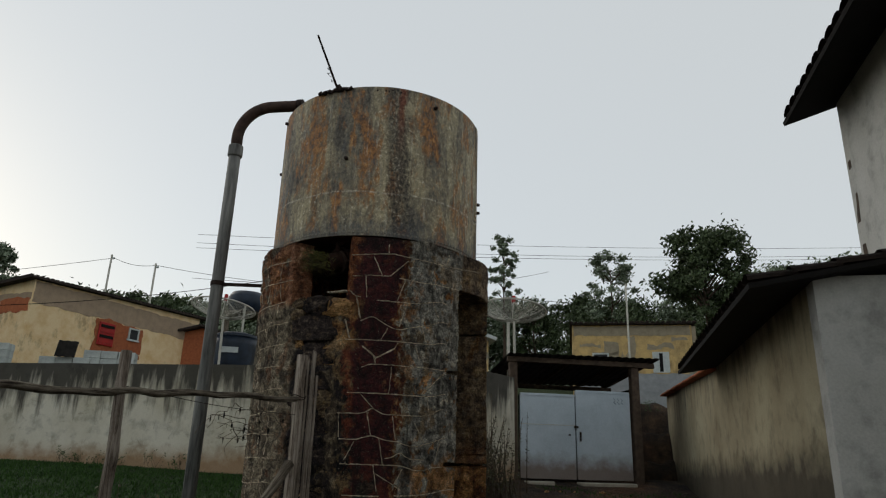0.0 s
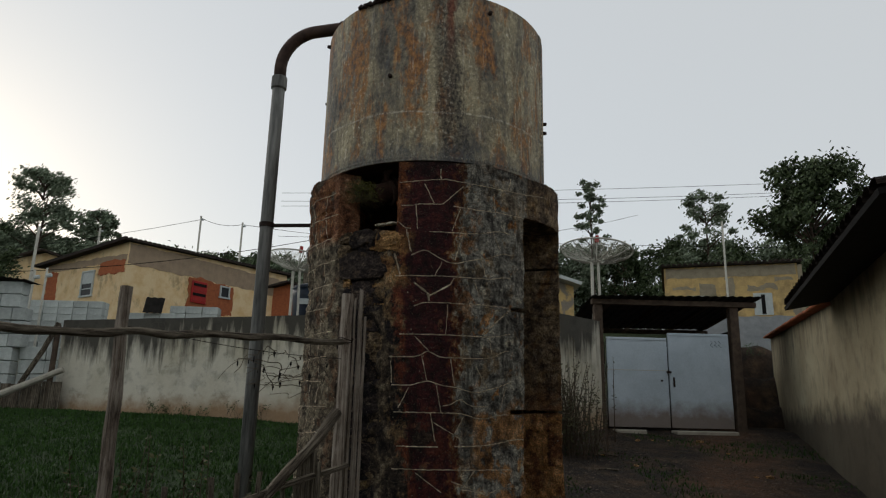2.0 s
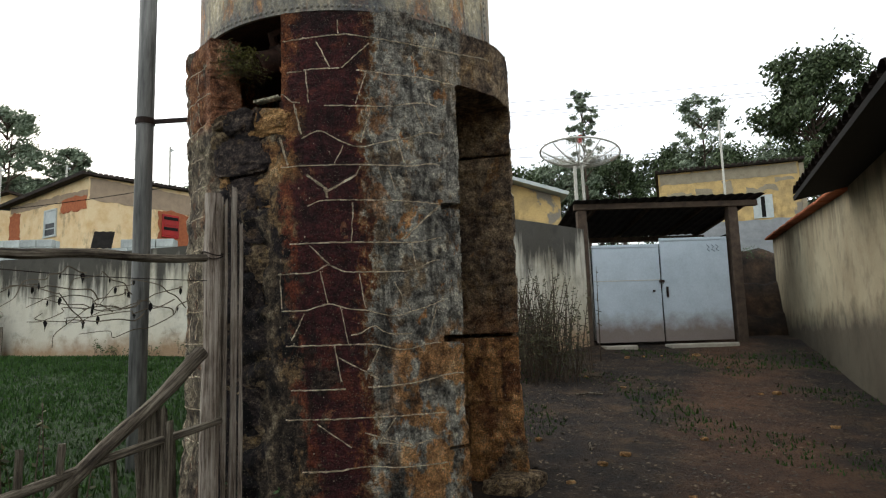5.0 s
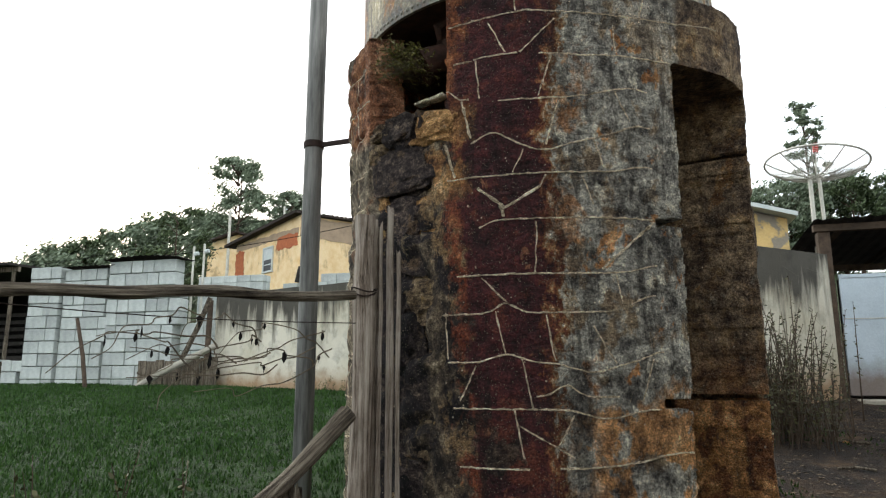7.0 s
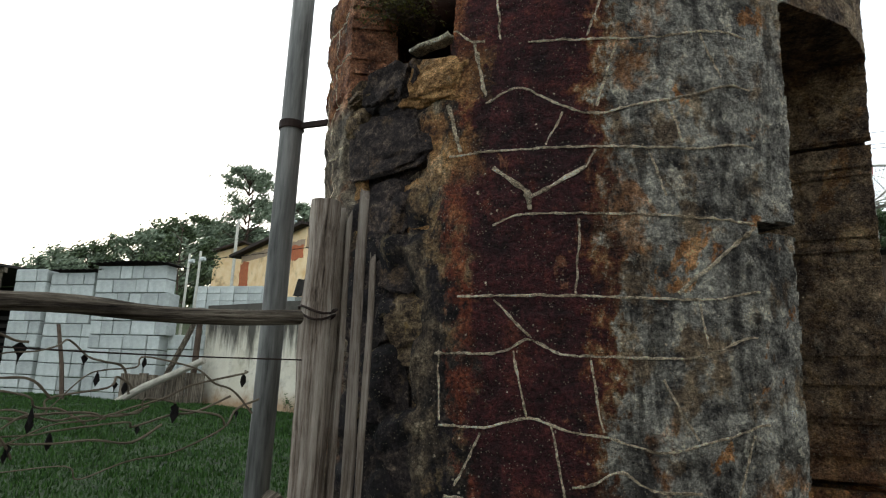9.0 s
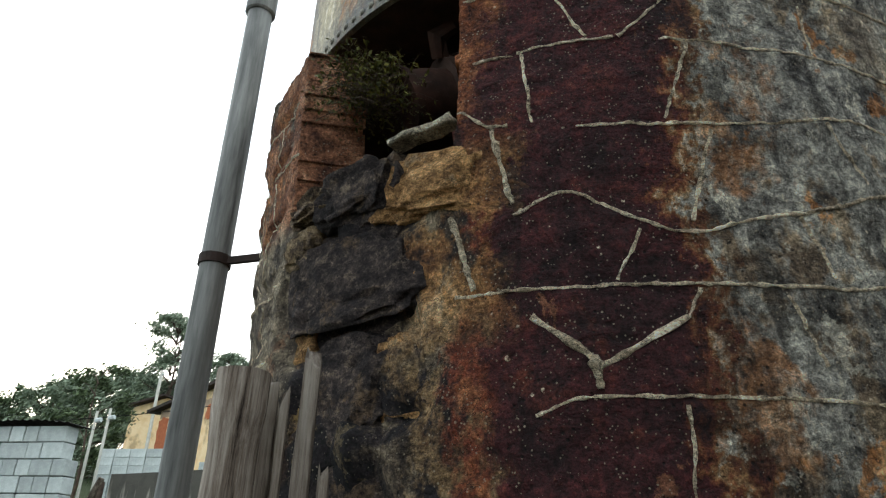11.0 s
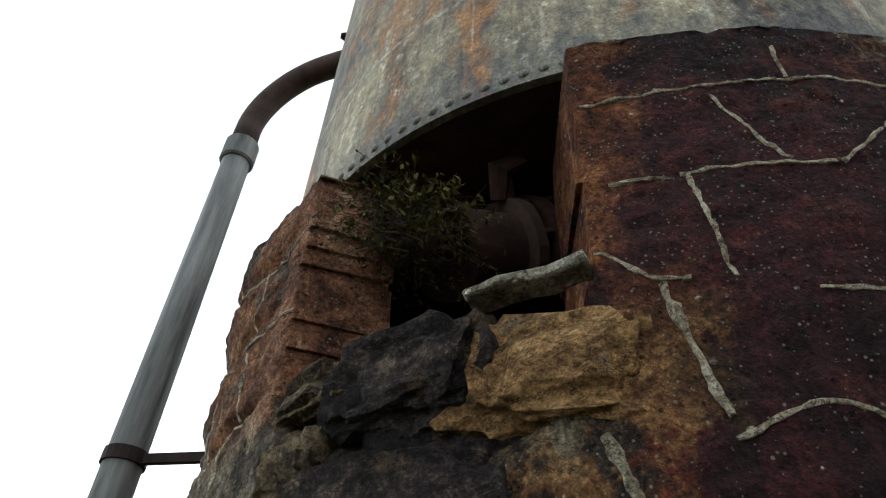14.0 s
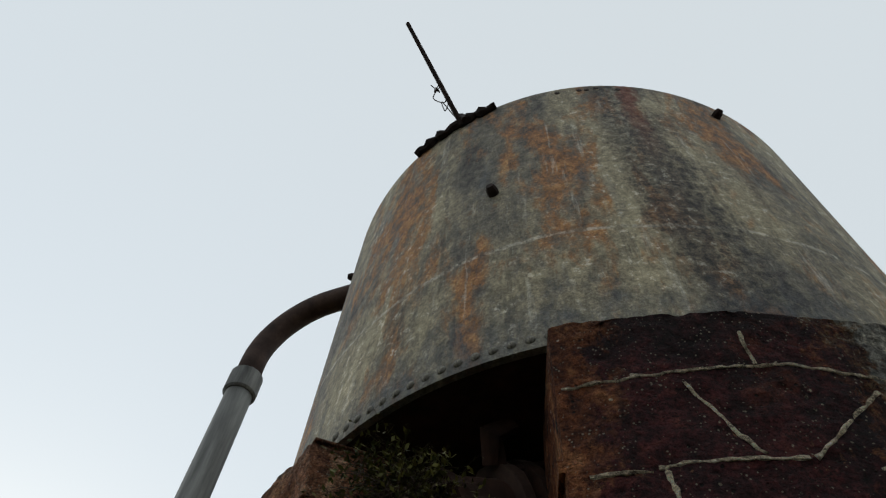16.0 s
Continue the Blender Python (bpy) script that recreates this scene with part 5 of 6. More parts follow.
loose_sheet((-9.25, 17.55, 4.26), 2.0, 0.7, "dark corrugated sheet laid over the white blocks", 0.06)

block_stack((-9.9, 20.7, 4.29 - 8 * 0.19), 0, 5, 8, 2)
block_stack((-6.55, 19.3, 3.80 - 6 * 0.19), -4, 3, 6, 2)
block_stack((-5.55, 19.3, 4.00 - 7 * 0.19), 3, 3, 7, 2)
loose_sheet((-6.15, 19.2, 4.0), 0.45, 0.5, "grey corrugated offcut propped on the block stack", 0.0, 10, 60)


def shed():
    t = thing("open_shed", "dark open shed with sheet roof and hanging orange tarpaulin", "shed", at=(-16.6, 18.6, 1.55))
    bm = bmesh.new()
    for i in range(30):
        box(bm, -1.9 + i * 0.16, -1.9 + i * 0.16 + 0.09, -0.7, 3.2, 2.86, 2.90, pose(0, 0, 0, 2.0))
    box(bm, -1.9, 2.9, -0.7, 3.2, 2.83, 2.86, pose(0, 0, 0, 2.0))
    tagged(part("roof", bm, M_SHEET, t), kind="stuff")
    part("back_wall", a_box(-1.8, 2.8, 3.0, 3.1, -0.2, 2.9), M_DARK, t)
    part("side_wall", a_box(-1.8, -1.7, 0, 3.0, -0.2, 2.8), M_DARK, t)
    for x in (-1.6, 0.6, 2.7):
        part("post", a_tube([(x, -0.4, -0.2), (x + 0.02, -0.4, 2.85)], 0.05, 7), M_WOOD, t)
    part("beam", a_box(-1.8, 2.9, -0.46, -0.38, 2.68, 2.80), M_WOOD, t)
    bm = bmesh.new()
    n = 24
    rows = [[bm.verts.new((-1.6 + 3.1 * i / n - (0.25 * j if i == n else 0), -0.76 - 0.04 * math.sin(i * 1.3) - 0.02 * j, 2.72 - 0.22 * j - 0.03 * math.sin(i * 0.7) * j)) for i in range(n + 1)] for j in range(4)]
    for a, b in zip(rows, rows[1:]):
        for i in range(n):
            bm.faces.new((a[i], a[i + 1], b[i + 1], b[i]))
    part("tarpaulin", bm, simple("orange_tarp", "b5642c", "c67a3c", 3, 0.6), t, "orange tarpaulin", smooth=True)
    for k in range(9):
        part("slat", a_box(-1.5, 2.5, 1.2 + 0.05 * (k % 2), 1.26 + 0.05 * (k % 2), 0.1 + k * 0.2, 0.2 + k * 0.2), M_SHEET, t)
    return t


shed()
for i, x in enumerate((-15.9, -14.7, -13.8)):
    t = thing("crate_stack", "stack of grey slatted crates with pale lid beside shed", "crates", "crate stacks", (x, 17.4 + 0.1 * i, 1.3))
    for k in range(5):
        part("slat", a_box(-0.4, 0.4, -0.25, 0.25, k * 0.13, k * 0.13 + 0.08, bevel=0.005), M_WOOD, t)
    part("lid", a_box(-0.45, 0.45, -0.3, 0.3, 0.64, 0.68), M_BLOCK, t)


def paddock_clutter():
    t = thing("board_panel", "old grey boards leaning along the wall foot", "boards", at=(-9.1, 17.25, 1.28))
    rnd = random.Random(4)
    for i in range(9):
        part("board", a_box(0.22 * i, 0.22 * i + 0.205, -0.015 + 0.01 * (i % 2), 0.01 + 0.01 * (i % 2), -0.1, 0.66 + rnd.uniform(-0.05, 0.05)), M_WOOD, t)
    t = thing("leaning_log", "pale debarked log leaning on the wall end", "log", at=(-8.88, 16.9, 1.3))
    part("log_body", a_tube([(0, 0, 0.02), (0.6, 0.05, 0.35), (1.2, 0.1, 0.62), (1.83, 0.15, 0.92)], [0.07, 0.075, 0.07, 0.065], 9, 0.05, 3), simple("pale_log", "8f8a80", "aaa597", 6, 0.9, 0, 0.4, 0.005), t)
    t = thing("corner_post", "dark leaning wooden post at the wall corner", "post", at=(-7.45, 17.3, 1.25))
    part("pole", a_tube([(0, 0, -0.1), (0.02, 0, 1.0), (0.03, 0, 1.95)], 0.06, 8, 0.05, 5), M_BARK, t)
    part("brace", a_tube([(-0.75, 0, 0.4), (-0.2, -0.05, 1.4), (0.05, -0.05, 2.0)], 0.055, 8, 0.05, 6), M_WOOD, t)
    t = thing("stake", "thin dark stake standing in the paddock grass", "stake", at=(-9.83, 16.6, 1.22))
    part("pole", a_tube([(0, 0, -0.1), (-0.18, 0, 0.8), (-0.42, 0, 1.6)], [0.05, 0.045, 0.04], 7, 0.06, 8), M_BARK, t)


paddock_clutter()


# ---- paddock fence ----
def fence():
    t = thing("paddock_fence", "rustic paddock fence of grey poles with a top rail", "fence")
    z = ground_z(-0.77, 5.52)
    log("post", (-0.73, 5.53, z - 0.3), (-0.77, 5.52, 1.97), 0.036, 0.034, M_PALE, t, 7, 0.006)
    z = ground_z(0.18, 7.32)
    log("post", (0.17, 7.32, z - 0.3), (0.185, 7.32, 2.28), 0.052, 0.047, M_PALE, t, 9, 0.006)
    log("rail", (-2.0, 3.2, 1.51), (0.17, 7.23, 1.89), 0.020, 0.024, M_WOOD, t, 5, 0.012)
    log("brace", (0.16, 7.22, 1.36), (-0.52, 5.9, 0.25), 0.040, 0.030, M_WOOD, t, 15, 0.012)
    log("low_rail", (0.26, 7.26, 0.98), (-0.75, 5.6, 0.66), 0.020, 0.028, M_WOOD, t, 16, 0.015)
    rnd = random.Random(3)
    for i, (x, y, top, w) in enumerate(((0.168, 7.43, 2.27, 0.018), (0.193, 7.40, 2.29, 0.026), (0.220, 7.43, 2.25, 0.016), (0.241, 7.40, 2.27, 0.018), (0.264, 7.42, 2.25, 0.018), (0.296, 7.40, 2.35, 0.034), (0.328, 7.42, 2.13, 0.022))):
        bm = bmesh.new()
        z = ground_z(x, y) - 0.1
        box(bm, -w / 2, w / 2, -0.011, 0.011, z, top, bevel=0.004)
        bmesh.ops.subdivide_edges(bm, edges=[e for e in bm.edges if abs(e.verts[0].co.z - e.verts[1].co.z) > 0.5], cuts=9)
        for v in bm.verts:
            v.co.x += 0.008 * noise.noise(Vector((0, i * 3.3, v.co.z * 2))) + (0.003 * rnd.uniform(-1, 1))
            if v.co.z > top - 0.03:
                v.co.z += rnd.uniform(-0.05, 0.01)
        ob = part("pale", bm, M_PALE, t)
        ob.matrix_local = pose(x, y, 0, 0, 0.4 * math.sin(i * 2), 20 + 6 * math.sin(i))
    for i in range(9):
        f = 0.12 + 0.085 * i
        x, y = 0.18 - 0.94 * f, 7.28 - 1.75 * f
        z = ground_z(x, y)
        log("stake", (x + rnd.uniform(-0.04, 0.04), y, z - 0.1), (x + rnd.uniform(-0.09, 0.09), y + 0.03, z + rnd.uniform(0.55, 0.84)), 0.020, 0.016, M_WOOD, t, 30 + i, 0.008, 6)
    for k, (d, ang) in enumerate(((0.06, 0), (0.055, 40))):
        pts = [(0.185 + d * math.cos(radians(a)), 7.32 + d * math.sin(radians(a)), 1.92 + 0.012 * math.sin(radians(a * 2 + ang)) - 0.02 * k) for a in range(0, 361, 24)]
        part("wire_tie", a_tube(pts, 0.004, 5), M_IRON, t)


fence()


def stump():
    x, y = 0.03, 6.95
    t = thing("broken_stump", "split weathered plank stump beside the fence", "stump", at=(x, y, ground_z(x, y)))
    rnd = random.Random(9)
    for i in range(5):
        bm = bmesh.new()
        w = 0.034
        top = 0.90 + rnd.uniform(-0.08, 0.06)
        box(bm, -0.07 + i * 0.033 - w / 2, -0.07 + i * 0.033 + w / 2, -0.02 + 0.008 * (i % 2), 0.02 + 0.008 * (i % 2), -0.1, top, bevel=0.005)
        for v in bm.verts:
            if v.co.z > 0.3:
                v.co.z += rnd.uniform(-0.05, 0.02)
        part("splinter", bm, M_WOOD, t)


stump()


def vine(name, pts, seed, leaves=5, parent=None):
    t = thing("vine", "bare wiry vine with a few dead dark leaves on fence", "vine", "vines on the fence", pts[0])
    o = Vector(pts[0])
    path = spline([Vector(p) - o for p in pts], 6)
    part("stem", a_tube(path, [0.0034 - 0.0018 * i / len(path) for i in range(len(path))], 5, 0.15, seed), M_TWIG, t)
    rnd = random.Random(seed)
    for i in range(leaves):
        c = path[rnd.randint(2, len(path) - 2)]
        bm = bmesh.new()
        s = rnd.uniform(0.012, 0.024)
        a = rnd.uniform(0, 6.28)
        u = Vector((math.cos(a), math.sin(a), 0)) * s * 0.55
        q = [c, c + u * 0.9 - Vector((0, 0, s * 0.6)), c + u * 0.6 - Vector((0, 0, s * 1.5)), c - Vector((0, 0, s * 2.4)), c - u * 0.7 - Vector((0, 0, s * 1.4)), c - u - Vector((0, 0, s * 0.5))]
        v = [bm.verts.new(p + Vector((0, 0.3 * s * math.sin(k * 2.0), 0))) for k, p in enumerate(q)]
        bm.faces.new(v[:4])
        bm.faces.new((v[0], v[3], v[4], v[5]))
        part("leaf", bm, M_DARK, t)


def on_fence(f, z, off=0.0):
    """A place over the fence line: f is 0 at the post by the tower and 1 at the outer post."""
    return (0.18 - 0.95 * f + off, 7.30 - 1.77 * f, z)


rnd = random.Random(21)
for i in range(14):
    f0 = rnd.uniform(0.06, 0.42)
    f1 = f0 + rnd.uniform(0.16, 0.40)
    z0, z1, sag = rnd.uniform(1.46, 1.74), rnd.uniform(1.40, 1.70), rnd.uniform(-0.08, 0.14)
    pts = [on_fence(f0 + (f1 - f0) * u / 8 + rnd.uniform(-0.012, 0.012), z0 + (z1 - z0) * u / 8 + sag * u * (8 - u) / 16 + rnd.uniform(-0.017, 0.017), rnd.uniform(-0.03, 0.03)) for u in range(9)]
    vine("vine", pts, 40 + i, (3, 1, 1, 2)[i % 4])
part("fence_wire", a_tube([on_fence(f, 1.765 - 0.03 * math.sin(math.pi * f)) for f in [i / 12 for i in range(13)]], 0.0022, 5), M_IRON, bpy.data.objects["paddock_fence"])


# ---- dish aerial behind the gate ----
def dish(at, label):
    t = thing("satellite_dish", label, "satellite dish", at=at)
    part("mast", a_tube([(-0.1, 0, -0.2), (-0.1, 0, 3.35)], 0.035, 8), M_MESH, t)
    part("mast", a_tube([(0.12, 0.1, -0.2), (0.05, 0.05, 3.4)], 0.03, 8), M_MESH, t)
    m = pose(0, 0, 3.4, -6, 5, 0)
    R, dep = 0.78, 0.24

    def pt(r, a):
        return m @ Vector((R * r * math.cos(a), R * r * math.sin(a), dep * r * r))
    part("rim", a_tube([pt(1, 2 * math.pi * i / 40) for i in range(41)], 0.018, 6), M_MESH, t)
    for i in range(10):
        a = 2 * math.pi * i / 10
        part("rib", a_tube([pt(r, a) for r in (0.05, 0.3, 0.55, 0.8, 1.0)], 0.012, 5), M_MESH, t)
    bm = bmesh.new()
    for k in range(1, 24):
        tube(bm, [pt(k / 24, 2 * math.pi * i / 30) for i in range(31)], 0.0032, 3, False)
    for i in range(90):
        tube(bm, [pt(r, 2 * math.pi * i / 90) for r in (0.25, 0.5, 0.75, 1.0)], 0.0034, 3, False)
    part("mesh_screen", bm, M_MESH, t, "fine wire mesh")
    part("feed_arm", a_tube([pt(0.0, 0), m @ Vector((0, 0, 0.52))], 0.012, 6), M_MESH, t)
    for a in (0.6, 2.7, 4.8):
        part("stay", a_tube([pt(0.75, a), m @ Vector((0, 0, 0.46))], 0.006, 5), M_MESH, t)
    part("feed", a_tube([m @ Vector((0, 0, 0.44)), m @ Vector((0, 0, 0.6))], 0.045, 10), M_RED, t, "red feed horn cap")


dish((4.45, 16.5, 1.4), "mesh satellite dish on two pale poles above the gate")
dish((-2.45, 18.4, 1.45), "mesh satellite dish on poles beside the cisterns")


# ---- other things over the wall ----
def blue_tank():
    t = thing("blue_cistern", "dark blue plastic water cistern with lid behind wall", "water cistern", at=(-2.15, 19.2, 3.52))
    part("body", a_tube([(0, 0, 0), (0, 0, 0.3), (0, 0, 0.75), (0, 0, 0.95)], [0.44, 0.5, 0.52, 0.53], 28), M_PLASTIC, t, smooth=True)
    part("lid", a_tube([(0, 0, 0.955), (0, 0, 1.02), (0, 0, 1.08)], [0.55, 0.54, 0.35], 28), M_PLASTIC, t)
    part("lettering", a_box(-0.26, 0.16, -0.53, -0.515, 0.52, 0.66), M_FRAME, t, "pale bar of lettering")
    part("stand", a_box(-0.7, 0.7, -0.5, 0.5, -2.0, -0.005), M_SHEET, t)
    part("pipe", a_tube([(0.1, 0.2, 1.0), (0.1, 0.2, 1.9)], 0.03, 8), M_MESH, t)
    t = thing("upper_cistern", "small blue cistern on a roof behind the wall", "water cistern", at=(-2.3, 21.5, 5.62))
    part("body", a_tube([(0, 0, 0), (0, 0, 0.45), (0, 0, 0.6)], [0.5, 0.55, 0.45], 24), M_PLASTIC, t, smooth=True)
    part("stand", a_box(-0.55, 0.55, -0.45, 0.45, -0.08, -0.005), M_WOOD, t)
    for x in (-0.45, 0.45):
        part("leg", a_box(x - 0.06, x + 0.06, -0.4, -0.28, -3.6, -0.085), M_WOOD, t)


blue_tank()


def lean_roof():
    t = thing("lean_roof", "dark sagging sheet roof behind the garden wall", "roof", at=(-3.6, 17.2, 3.22))
    bm = bmesh.new()
    for i in range(34):
        box(bm, i * 0.14, i * 0.14 + 0.08, 0.0, 1.6, 0.05 * math.sin(i * 0.6), 0.05 + 0.05 * math.sin(i * 0.6), pose(0, 0, 0, 6, 0, -22))
    box(bm, 0, 4.76, 0.03, 1.6, -0.09, -0.055, pose(0, 0, 0, 6, 0, -22))
    part("sheet", bm, M_SHEET, t)
    for x in (0.3, 2.3, 4.3):
        part("post", a_tube([pose(0, 0, 0, 0, 0, -22) @ Vector((x, 0.9, -2.0)), pose(0, 0, 0, 0, 0, -22) @ Vector((x, 0.9, 0.02))], 0.05, 7), M_WOOD, t)


lean_roof()


def pole(at, h, r=0.06, label="thin pale service pole with insulators", arm=0.0):
    t = thing("service_pole", label, "pole", "service poles", at)
    part("shaft", a_tube([(0, 0, -0.5), (0, 0, h)], [r, r * 0.8], 8), M_MESH, t)
    part("insulator", a_tube([(0.02, 0, h - 0.2), (r + 0.1, 0, h - 0.18)], 0.05, 6), M_FRAME, t)
    if arm:
        part("cross_arm", a_box(-arm, arm, -0.04, 0.04, h - 0.5, h - 0.4), M_WOOD, t)
    return t


pole((-11.1, 36.0, 5.0), 6.3)
pole((-8.95, 36.0, 5.0), 6.0)
pole((11.5, 26.0, 3.0), 5.7, 0.045)
pole((-9.15, 19.0, 1.5), 3.3, 0.035)
pole((-8.85, 19.0, 1.5), 3.35, 0.035)
pole((-19.0, 35.6, 5.0), 5.4, 0.09)
pole((-17.4, 38.5, 6.0), 5.2, 0.07)


def cable(name, p, q, sag, r=0.012):
    p, q = Vector(p), Vector(q)
    pts = [p.lerp(q, i / 16) - Vector((0, 0, sag * 4 * (i / 16) * (1 - i / 16))) for i in range(17)]
    return tagged(part("cable", a_tube(pts, r, 5), M_DARK), "black overhead service cable slung between poles", "cable", "overhead cables")


cable("cable", (-45, 39, 8.5), (-11.1, 36.0, 11.1), 1.0)
cable("cable", (-11.1, 36.0, 11.2), (-8.95, 36.0, 10.9), 0.2)
cable("cable", (-8.95, 36.0, 10.9), (14, 44, 14.5), 1.2)
cable("cable", (-16, 24, 5.6), (-1, 27, 8.5), 0.5)
for z, s in ((14.0, 0.5), (14.3, 0.6), (14.8, 0.5), (12.2, 0.2)):
    cable("cable", (-8, 40, z - 0.8), (44, 41, z + 3.0 if z > 13 else z), s, 0.012)


# ---- more roofs up the hill ----
def far_house(at, w, d, h, rz, label, mat, cover=M_TILE):
    t = thing("hill_house", label, "house", at=at, rz=rz)
    part("wall", a_box(-w / 2, w / 2, 0, d, -2, h), mat, t)
    bm = bmesh.new()
    for s in (-1, 1):
        m = Matrix.Translation((0, 0, h + w * 0.16)) @ Matrix.Rotation(radians(17 * s), 4, "Y")
        x0, x1 = (0, w * 0.58) if s > 0 else (-w * 0.58, 0)
        box(bm, x0, x1, -0.4, d + 0.4, 0, 0.1, m)
    part("roof", bm, cover, t)
    g = bmesh.new()
    v = [g.verts.new(p) for p in ((-w / 2, 0.0, h), (w / 2, 0.0, h), (0, 0.0, h + w * 0.15))]
    g.faces.new(v)
    part("gable", g, mat, t)


far_house((-19.0, 36.5, 5.2), 3.4, 6, 3.55, 8, "pale ochre house with grey pitched roof uphill", M_HOUSE)
far_house((-6.0, 34.6, 4.0), 2.6, 4, 3.2, 0, "low brick annexe beside the ochre house", M_BRICK)
far_house((3.75, 22.5, 2.6), 2.9, 4, 2.82, 0, "small house with pale roof behind the gate", M_HOUSE2, M_FRAME)


# ---- bush by the gate wall, weeds and litter ----
tuft("bush", (2.75, 12.7, ground_z(2.75, 12.7)), 1.35, M_FERN, 11, "straggly dry bush against the gate wall", "bush", 150, 0.32, 0.15, 26)
tuft("bush", (2.95, 12.2, ground_z(2.95, 12.2)), 0.9, M_FERN, 12, "straggly dry bush against the gate wall", "bush", 80, 0.4, 0.2, 20)
rnd = random.Random(17)
for i in range(16):
    f = rnd.uniform(-0.1, 1.0)
    x, y = 0.25 - 0.95 * f + rnd.uniform(-0.35, 0.25), 7.35 - 1.77 * f + rnd.uniform(-0.15, 0.35)
    tuft("weed", (x, y, ground_z(x, y)), rnd.uniform(0.18, 0.45), M_GRASS if i % 3 else M_FERN, 60 + i, "leafy weed growing at the fence foot", "weed", 14, 0.7, 0.6, 9)
for i in range(6):
    x, y = -1.1 + rnd.uniform(-0.8, 0.7), 7.2 + rnd.uniform(-0.6, 0.9)
    tuft("tall_weed", (x, y, ground_z(x, y)), rnd.uniform(0.5, 0.85), M_FERN, 90 + i, "tall thin seeding weed in the paddock", "weed", 8, 0.4, 0.15, 12)
for i in range(6):
    x = -5.0 + 0.5 * i + rnd.uniform(-0.2, 0.2)
    y = 16.55 - 0.4 * (x + 5)
    tuft("weed", (x, y, ground_z(x, y)), rnd.uniform(0.25, 0.45), M_GRASS, 80 + i, "tuft of long grass at the wall foot", "weed", 16, 0.5, 0.4, 8)


def blades(name, count, x0, x1, y0, y1, mat, label, low, high, keep, seed):
    """Grass as one mesh of single blades."""
    rnd = random.Random(seed)
    verts, faces = [], []
    while len(faces) < count:
        y = y0 + (y1 - y0) * rnd.random() ** 1.25
        x = rnd.uniform(x0, x1)
        if not keep(x, y) or noise.noise(Vector((x * 1.3, y * 1.3, seed))) < rnd.uniform(-0.9, 0.1):
            continue
        z = ground_z(x, y)
        h = rnd.uniform(low, high) * (1 + 0.5 * noise.noise(Vector((x * 0.8, y * 0.8, 3))))
        a = rnd.uniform(0, 6.283)
        w = 0.006 + 0.0006 * y
        dx, dy = w * math.cos(a), w * math.sin(a)
        k = len(verts)
        verts += [(x - dx, y - dy, z - 0.01), (x + dx, y + dy, z - 0.01), (x + rnd.uniform(-0.5, 0.5) * h, y + rnd.uniform(-0.5, 0.5) * h, z + h)]
        faces.append((k, k + 1, k + 2))
    me = bpy.data.meshes.new(name)
    me.from_pydata(verts, [], faces)
    me.materials.append(mat)
    return tagged(new(name, me), label, "grass", kind="stuff")


blades("grass", 120000, -13, 0.6, 5.2, 18.0, M_GRASS, "short green paddock grass", 0.025, 0.06,
       lambda x, y: (x < 0.1 - 0.1 * noise.noise(Vector((x, y * 2, 0))) or (y > 9.6 and x < 1.0)) and (x - CX) ** 2 + (y - CY) ** 2 > 1.5 and y < 17.3 - 0.4 * (x + 7.0) + (0.4 if x < -7.4 else 0), 1)
def litter(count, seed):
    """Fallen leaves and chips on the earth, as one scatter."""
    rnd = random.Random(seed)
    verts, faces = [], []
    while len(faces) < count:
        x, y = rnd.uniform(0.6, 8.0), rnd.uniform(2.5, 15.0)
        if (x - CX) ** 2 + (y - CY) ** 2 < 1.62 or x > 4.3 + (y - 6.2) * 0.374 or noise.noise(Vector((x * 0.8, y * 0.6, 8))) < rnd.uniform(-0.6, 0.4):
            continue
        z = ground_z(x, y) + 0.006
        s, a = rnd.uniform(0.008, 0.026), rnd.uniform(0, 6.283)
        u, v = Vector((math.cos(a), math.sin(a), rnd.uniform(-0.3, 0.3))) * s, Vector((-math.sin(a), math.cos(a), rnd.uniform(-0.3, 0.3))) * s * 0.5
        c, k = Vector((x, y, z)), len(verts)
        verts += [tuple(c + q) for q in (-u, v, u, -v)]
        faces.append((k, k + 1, k + 2, k + 3))
    me = bpy.data.meshes.new("leaf_litter")
    me.from_pydata(verts, [], faces)
    me.materials.append(leaf_mat("dead_leaves", "1d1610", "6e5a40"))
    tagged(new("leaf_litter", me), "dead leaves and chips on the trodden earth", "litter", kind="stuff")


litter(9000, 5)
blades("dry_grass", 3000, 1.6, 7.5, 8.0, 15.0, M_GRASS, "sparse low weeds on the trodden lane", 0.015, 0.05,
       lambda x, y: (x - CX) ** 2 + (y - CY) ** 2 > 1.7 and noise.noise(Vector((x * 0.7, y * 0.5, 8))) > 0.12, 2)

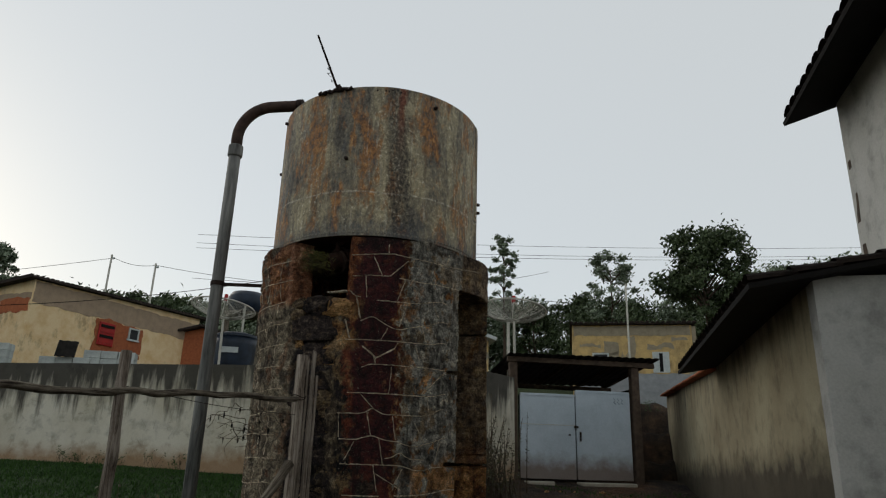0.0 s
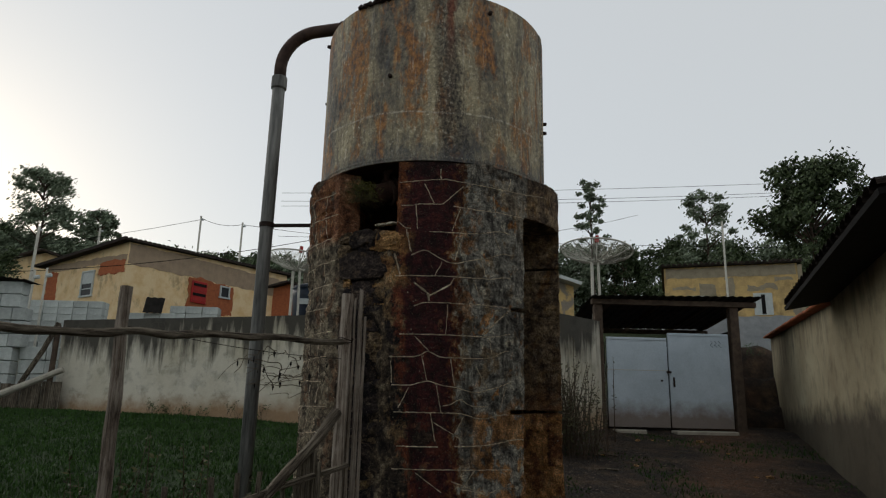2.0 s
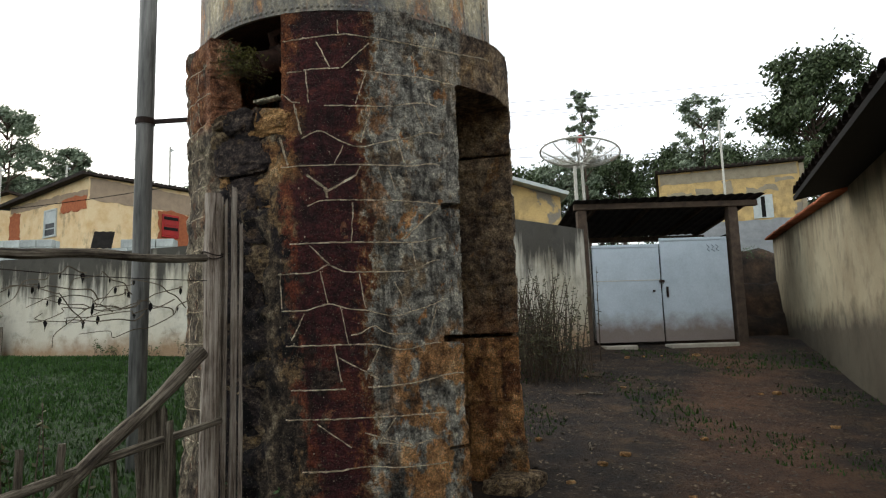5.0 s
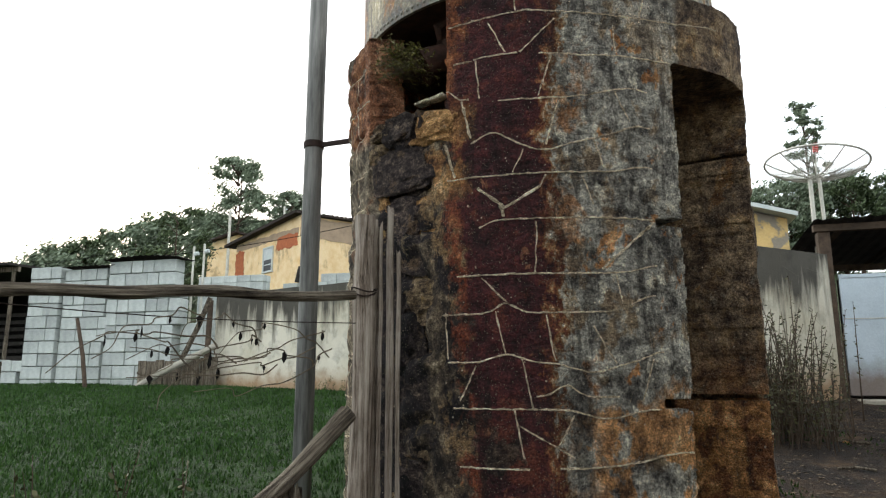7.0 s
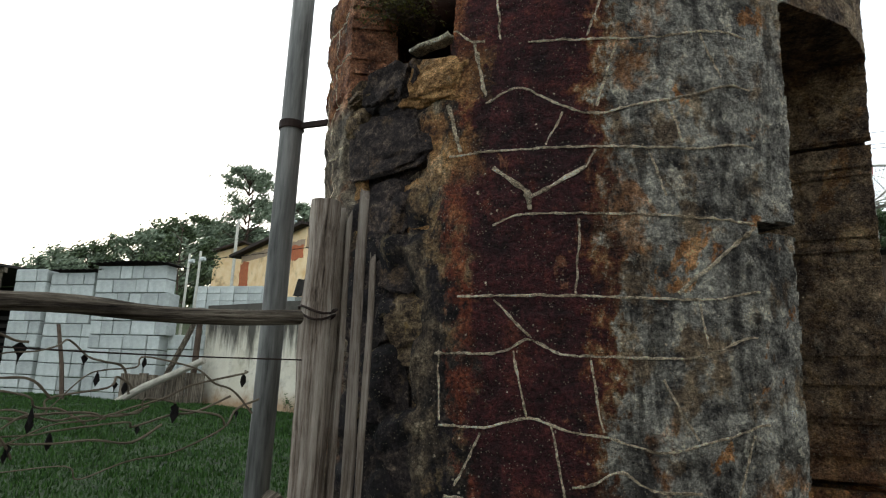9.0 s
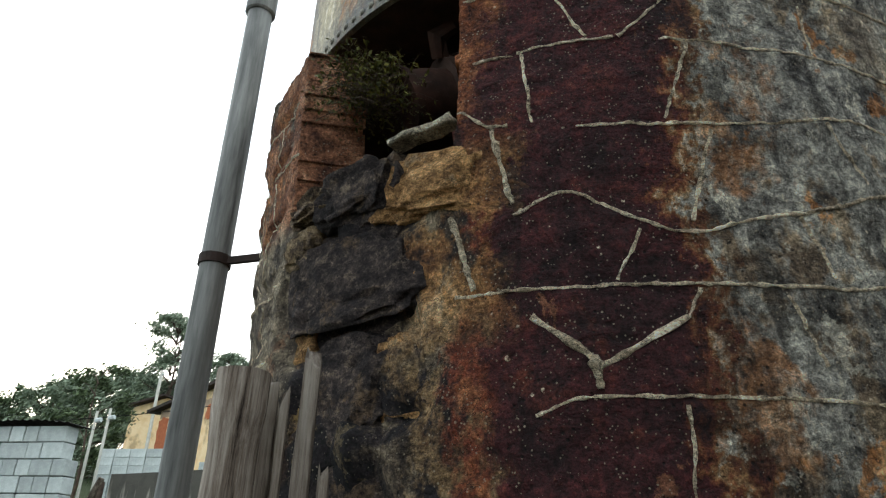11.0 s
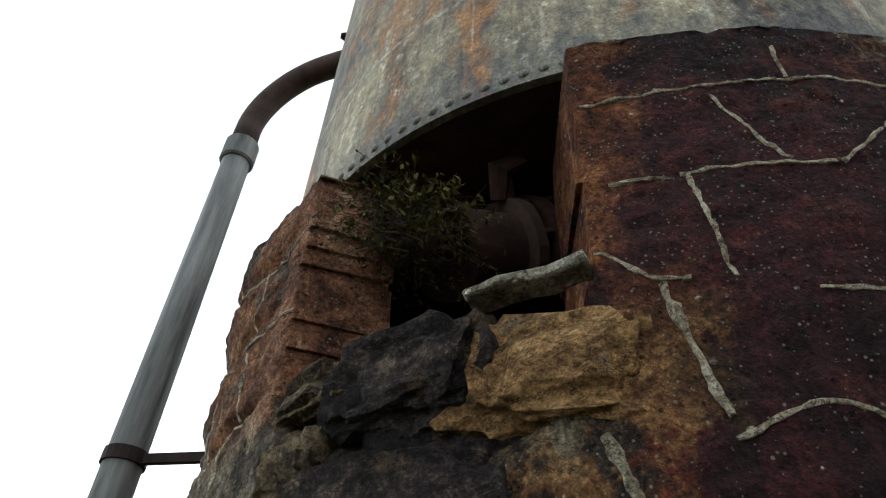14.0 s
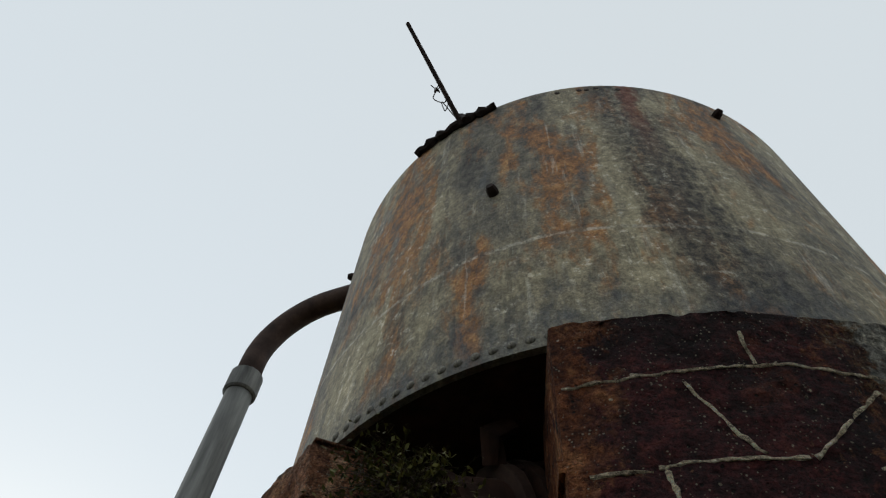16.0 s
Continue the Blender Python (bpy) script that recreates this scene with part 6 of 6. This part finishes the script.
rnd = random.Random(31)
for i in range(34):
    x, y = rnd.uniform(1.6, 5.6), rnd.uniform(5.5, 14.0)
    if (x - CX) ** 2 + (y - CY) ** 2 < 1.9 or x > 4.0 + (y - 6.2) * 0.374:
        continue
    s = rnd.uniform(0.02, 0.06)
    ob = part("loose_stone", rock((s * 1.4, s, s * 0.6), 200 + i, 1), M_STONE)
    ob.matrix_world = pose(x, y, ground_z(x, y) + s * 0.2, 0, 0, rnd.uniform(0, 180))
    tagged(ob, "small loose stone on the trodden earth", "stone", "loose stones")
for i, (x, y, ln) in enumerate(((3.05, 11.2, 0.3), (2.7, 9.0, 0.45), (3.6, 12.2, 0.35))):
    ob = part("stick", a_tube([(0, 0, 0.02), (ln / 2, 0.04, 0.03), (ln, 0, 0.015)], 0.012, 6, 0.2, i), M_WOOD)
    ob.matrix_world = pose(x, y, ground_z(x, y), 0, 0, 70 * i)
    tagged(ob, "dry stick lying on the earth", "stick", "fallen sticks")
for x0, w in ((4.3, 0.55), (5.4, 1.15)):
    z = ground_z(x0, 14.8)
    ob = part("threshold_slab", a_box(0, w, 0, 0.35, -0.08, 0.045, bevel=0.02), simple("worn_concrete", "8a8478", "a8a294", 5))
    ob.matrix_world = pose(x0, 14.75, 1.20)
    tagged(ob, "worn concrete slab at the foot of the gate", "slab", "threshold slabs")


# ---- earth bank in the passage beside the gate ----
def bank():
    bm = bmesh.new()
    n, m = 16, 14
    g = [[bm.verts.new((7.0 + 2.0 * i / n, 16.4 + 3.0 * j / m, 1.15 + 0.5 * min(1, j / 2) + 0.6 * min(1, max(0, j - 3) / 1.5) + 0.65 * min(1, max(0, j - 6) / 1.5) + 0.03 * j + 0.14 * noise.noise(Vector((i * 0.4, j * 0.4, 3))) - (0.3 if j == 0 else 0))) for i in range(n + 1)] for j in range(m + 1)]
    for a, b in zip(g, g[1:]):
        for i in range(n):
            bm.faces.new((a[i], a[i + 1], b[i + 1], b[i]))
    tagged(part("earth_bank", bm, M_SOIL, smooth=True), "stepped earth bank in the passage beside gate", "bank", kind="structure")
    rnd = random.Random(77)
    for i in range(7):
        tuft("weed", (7.2 + rnd.uniform(0, 1.5), 17.9 + rnd.uniform(0, 0.9), 2.95), rnd.uniform(0.25, 0.45), M_GRASS, 300 + i, "leafy weed on the earth bank", "weed", 14, 0.7, 0.5, 9)


bank()

ob = part("footing_stone", rock((0.34, 0.24, 0.10), 71, 3), M_BROWNSTONE)
ob.matrix_world = pose(2.0, 8.3, ground_z(2.0, 8.3) + 0.02, 0, 0, 50)
tagged(ob, "rough footing stone at the tower's foot", "stone")
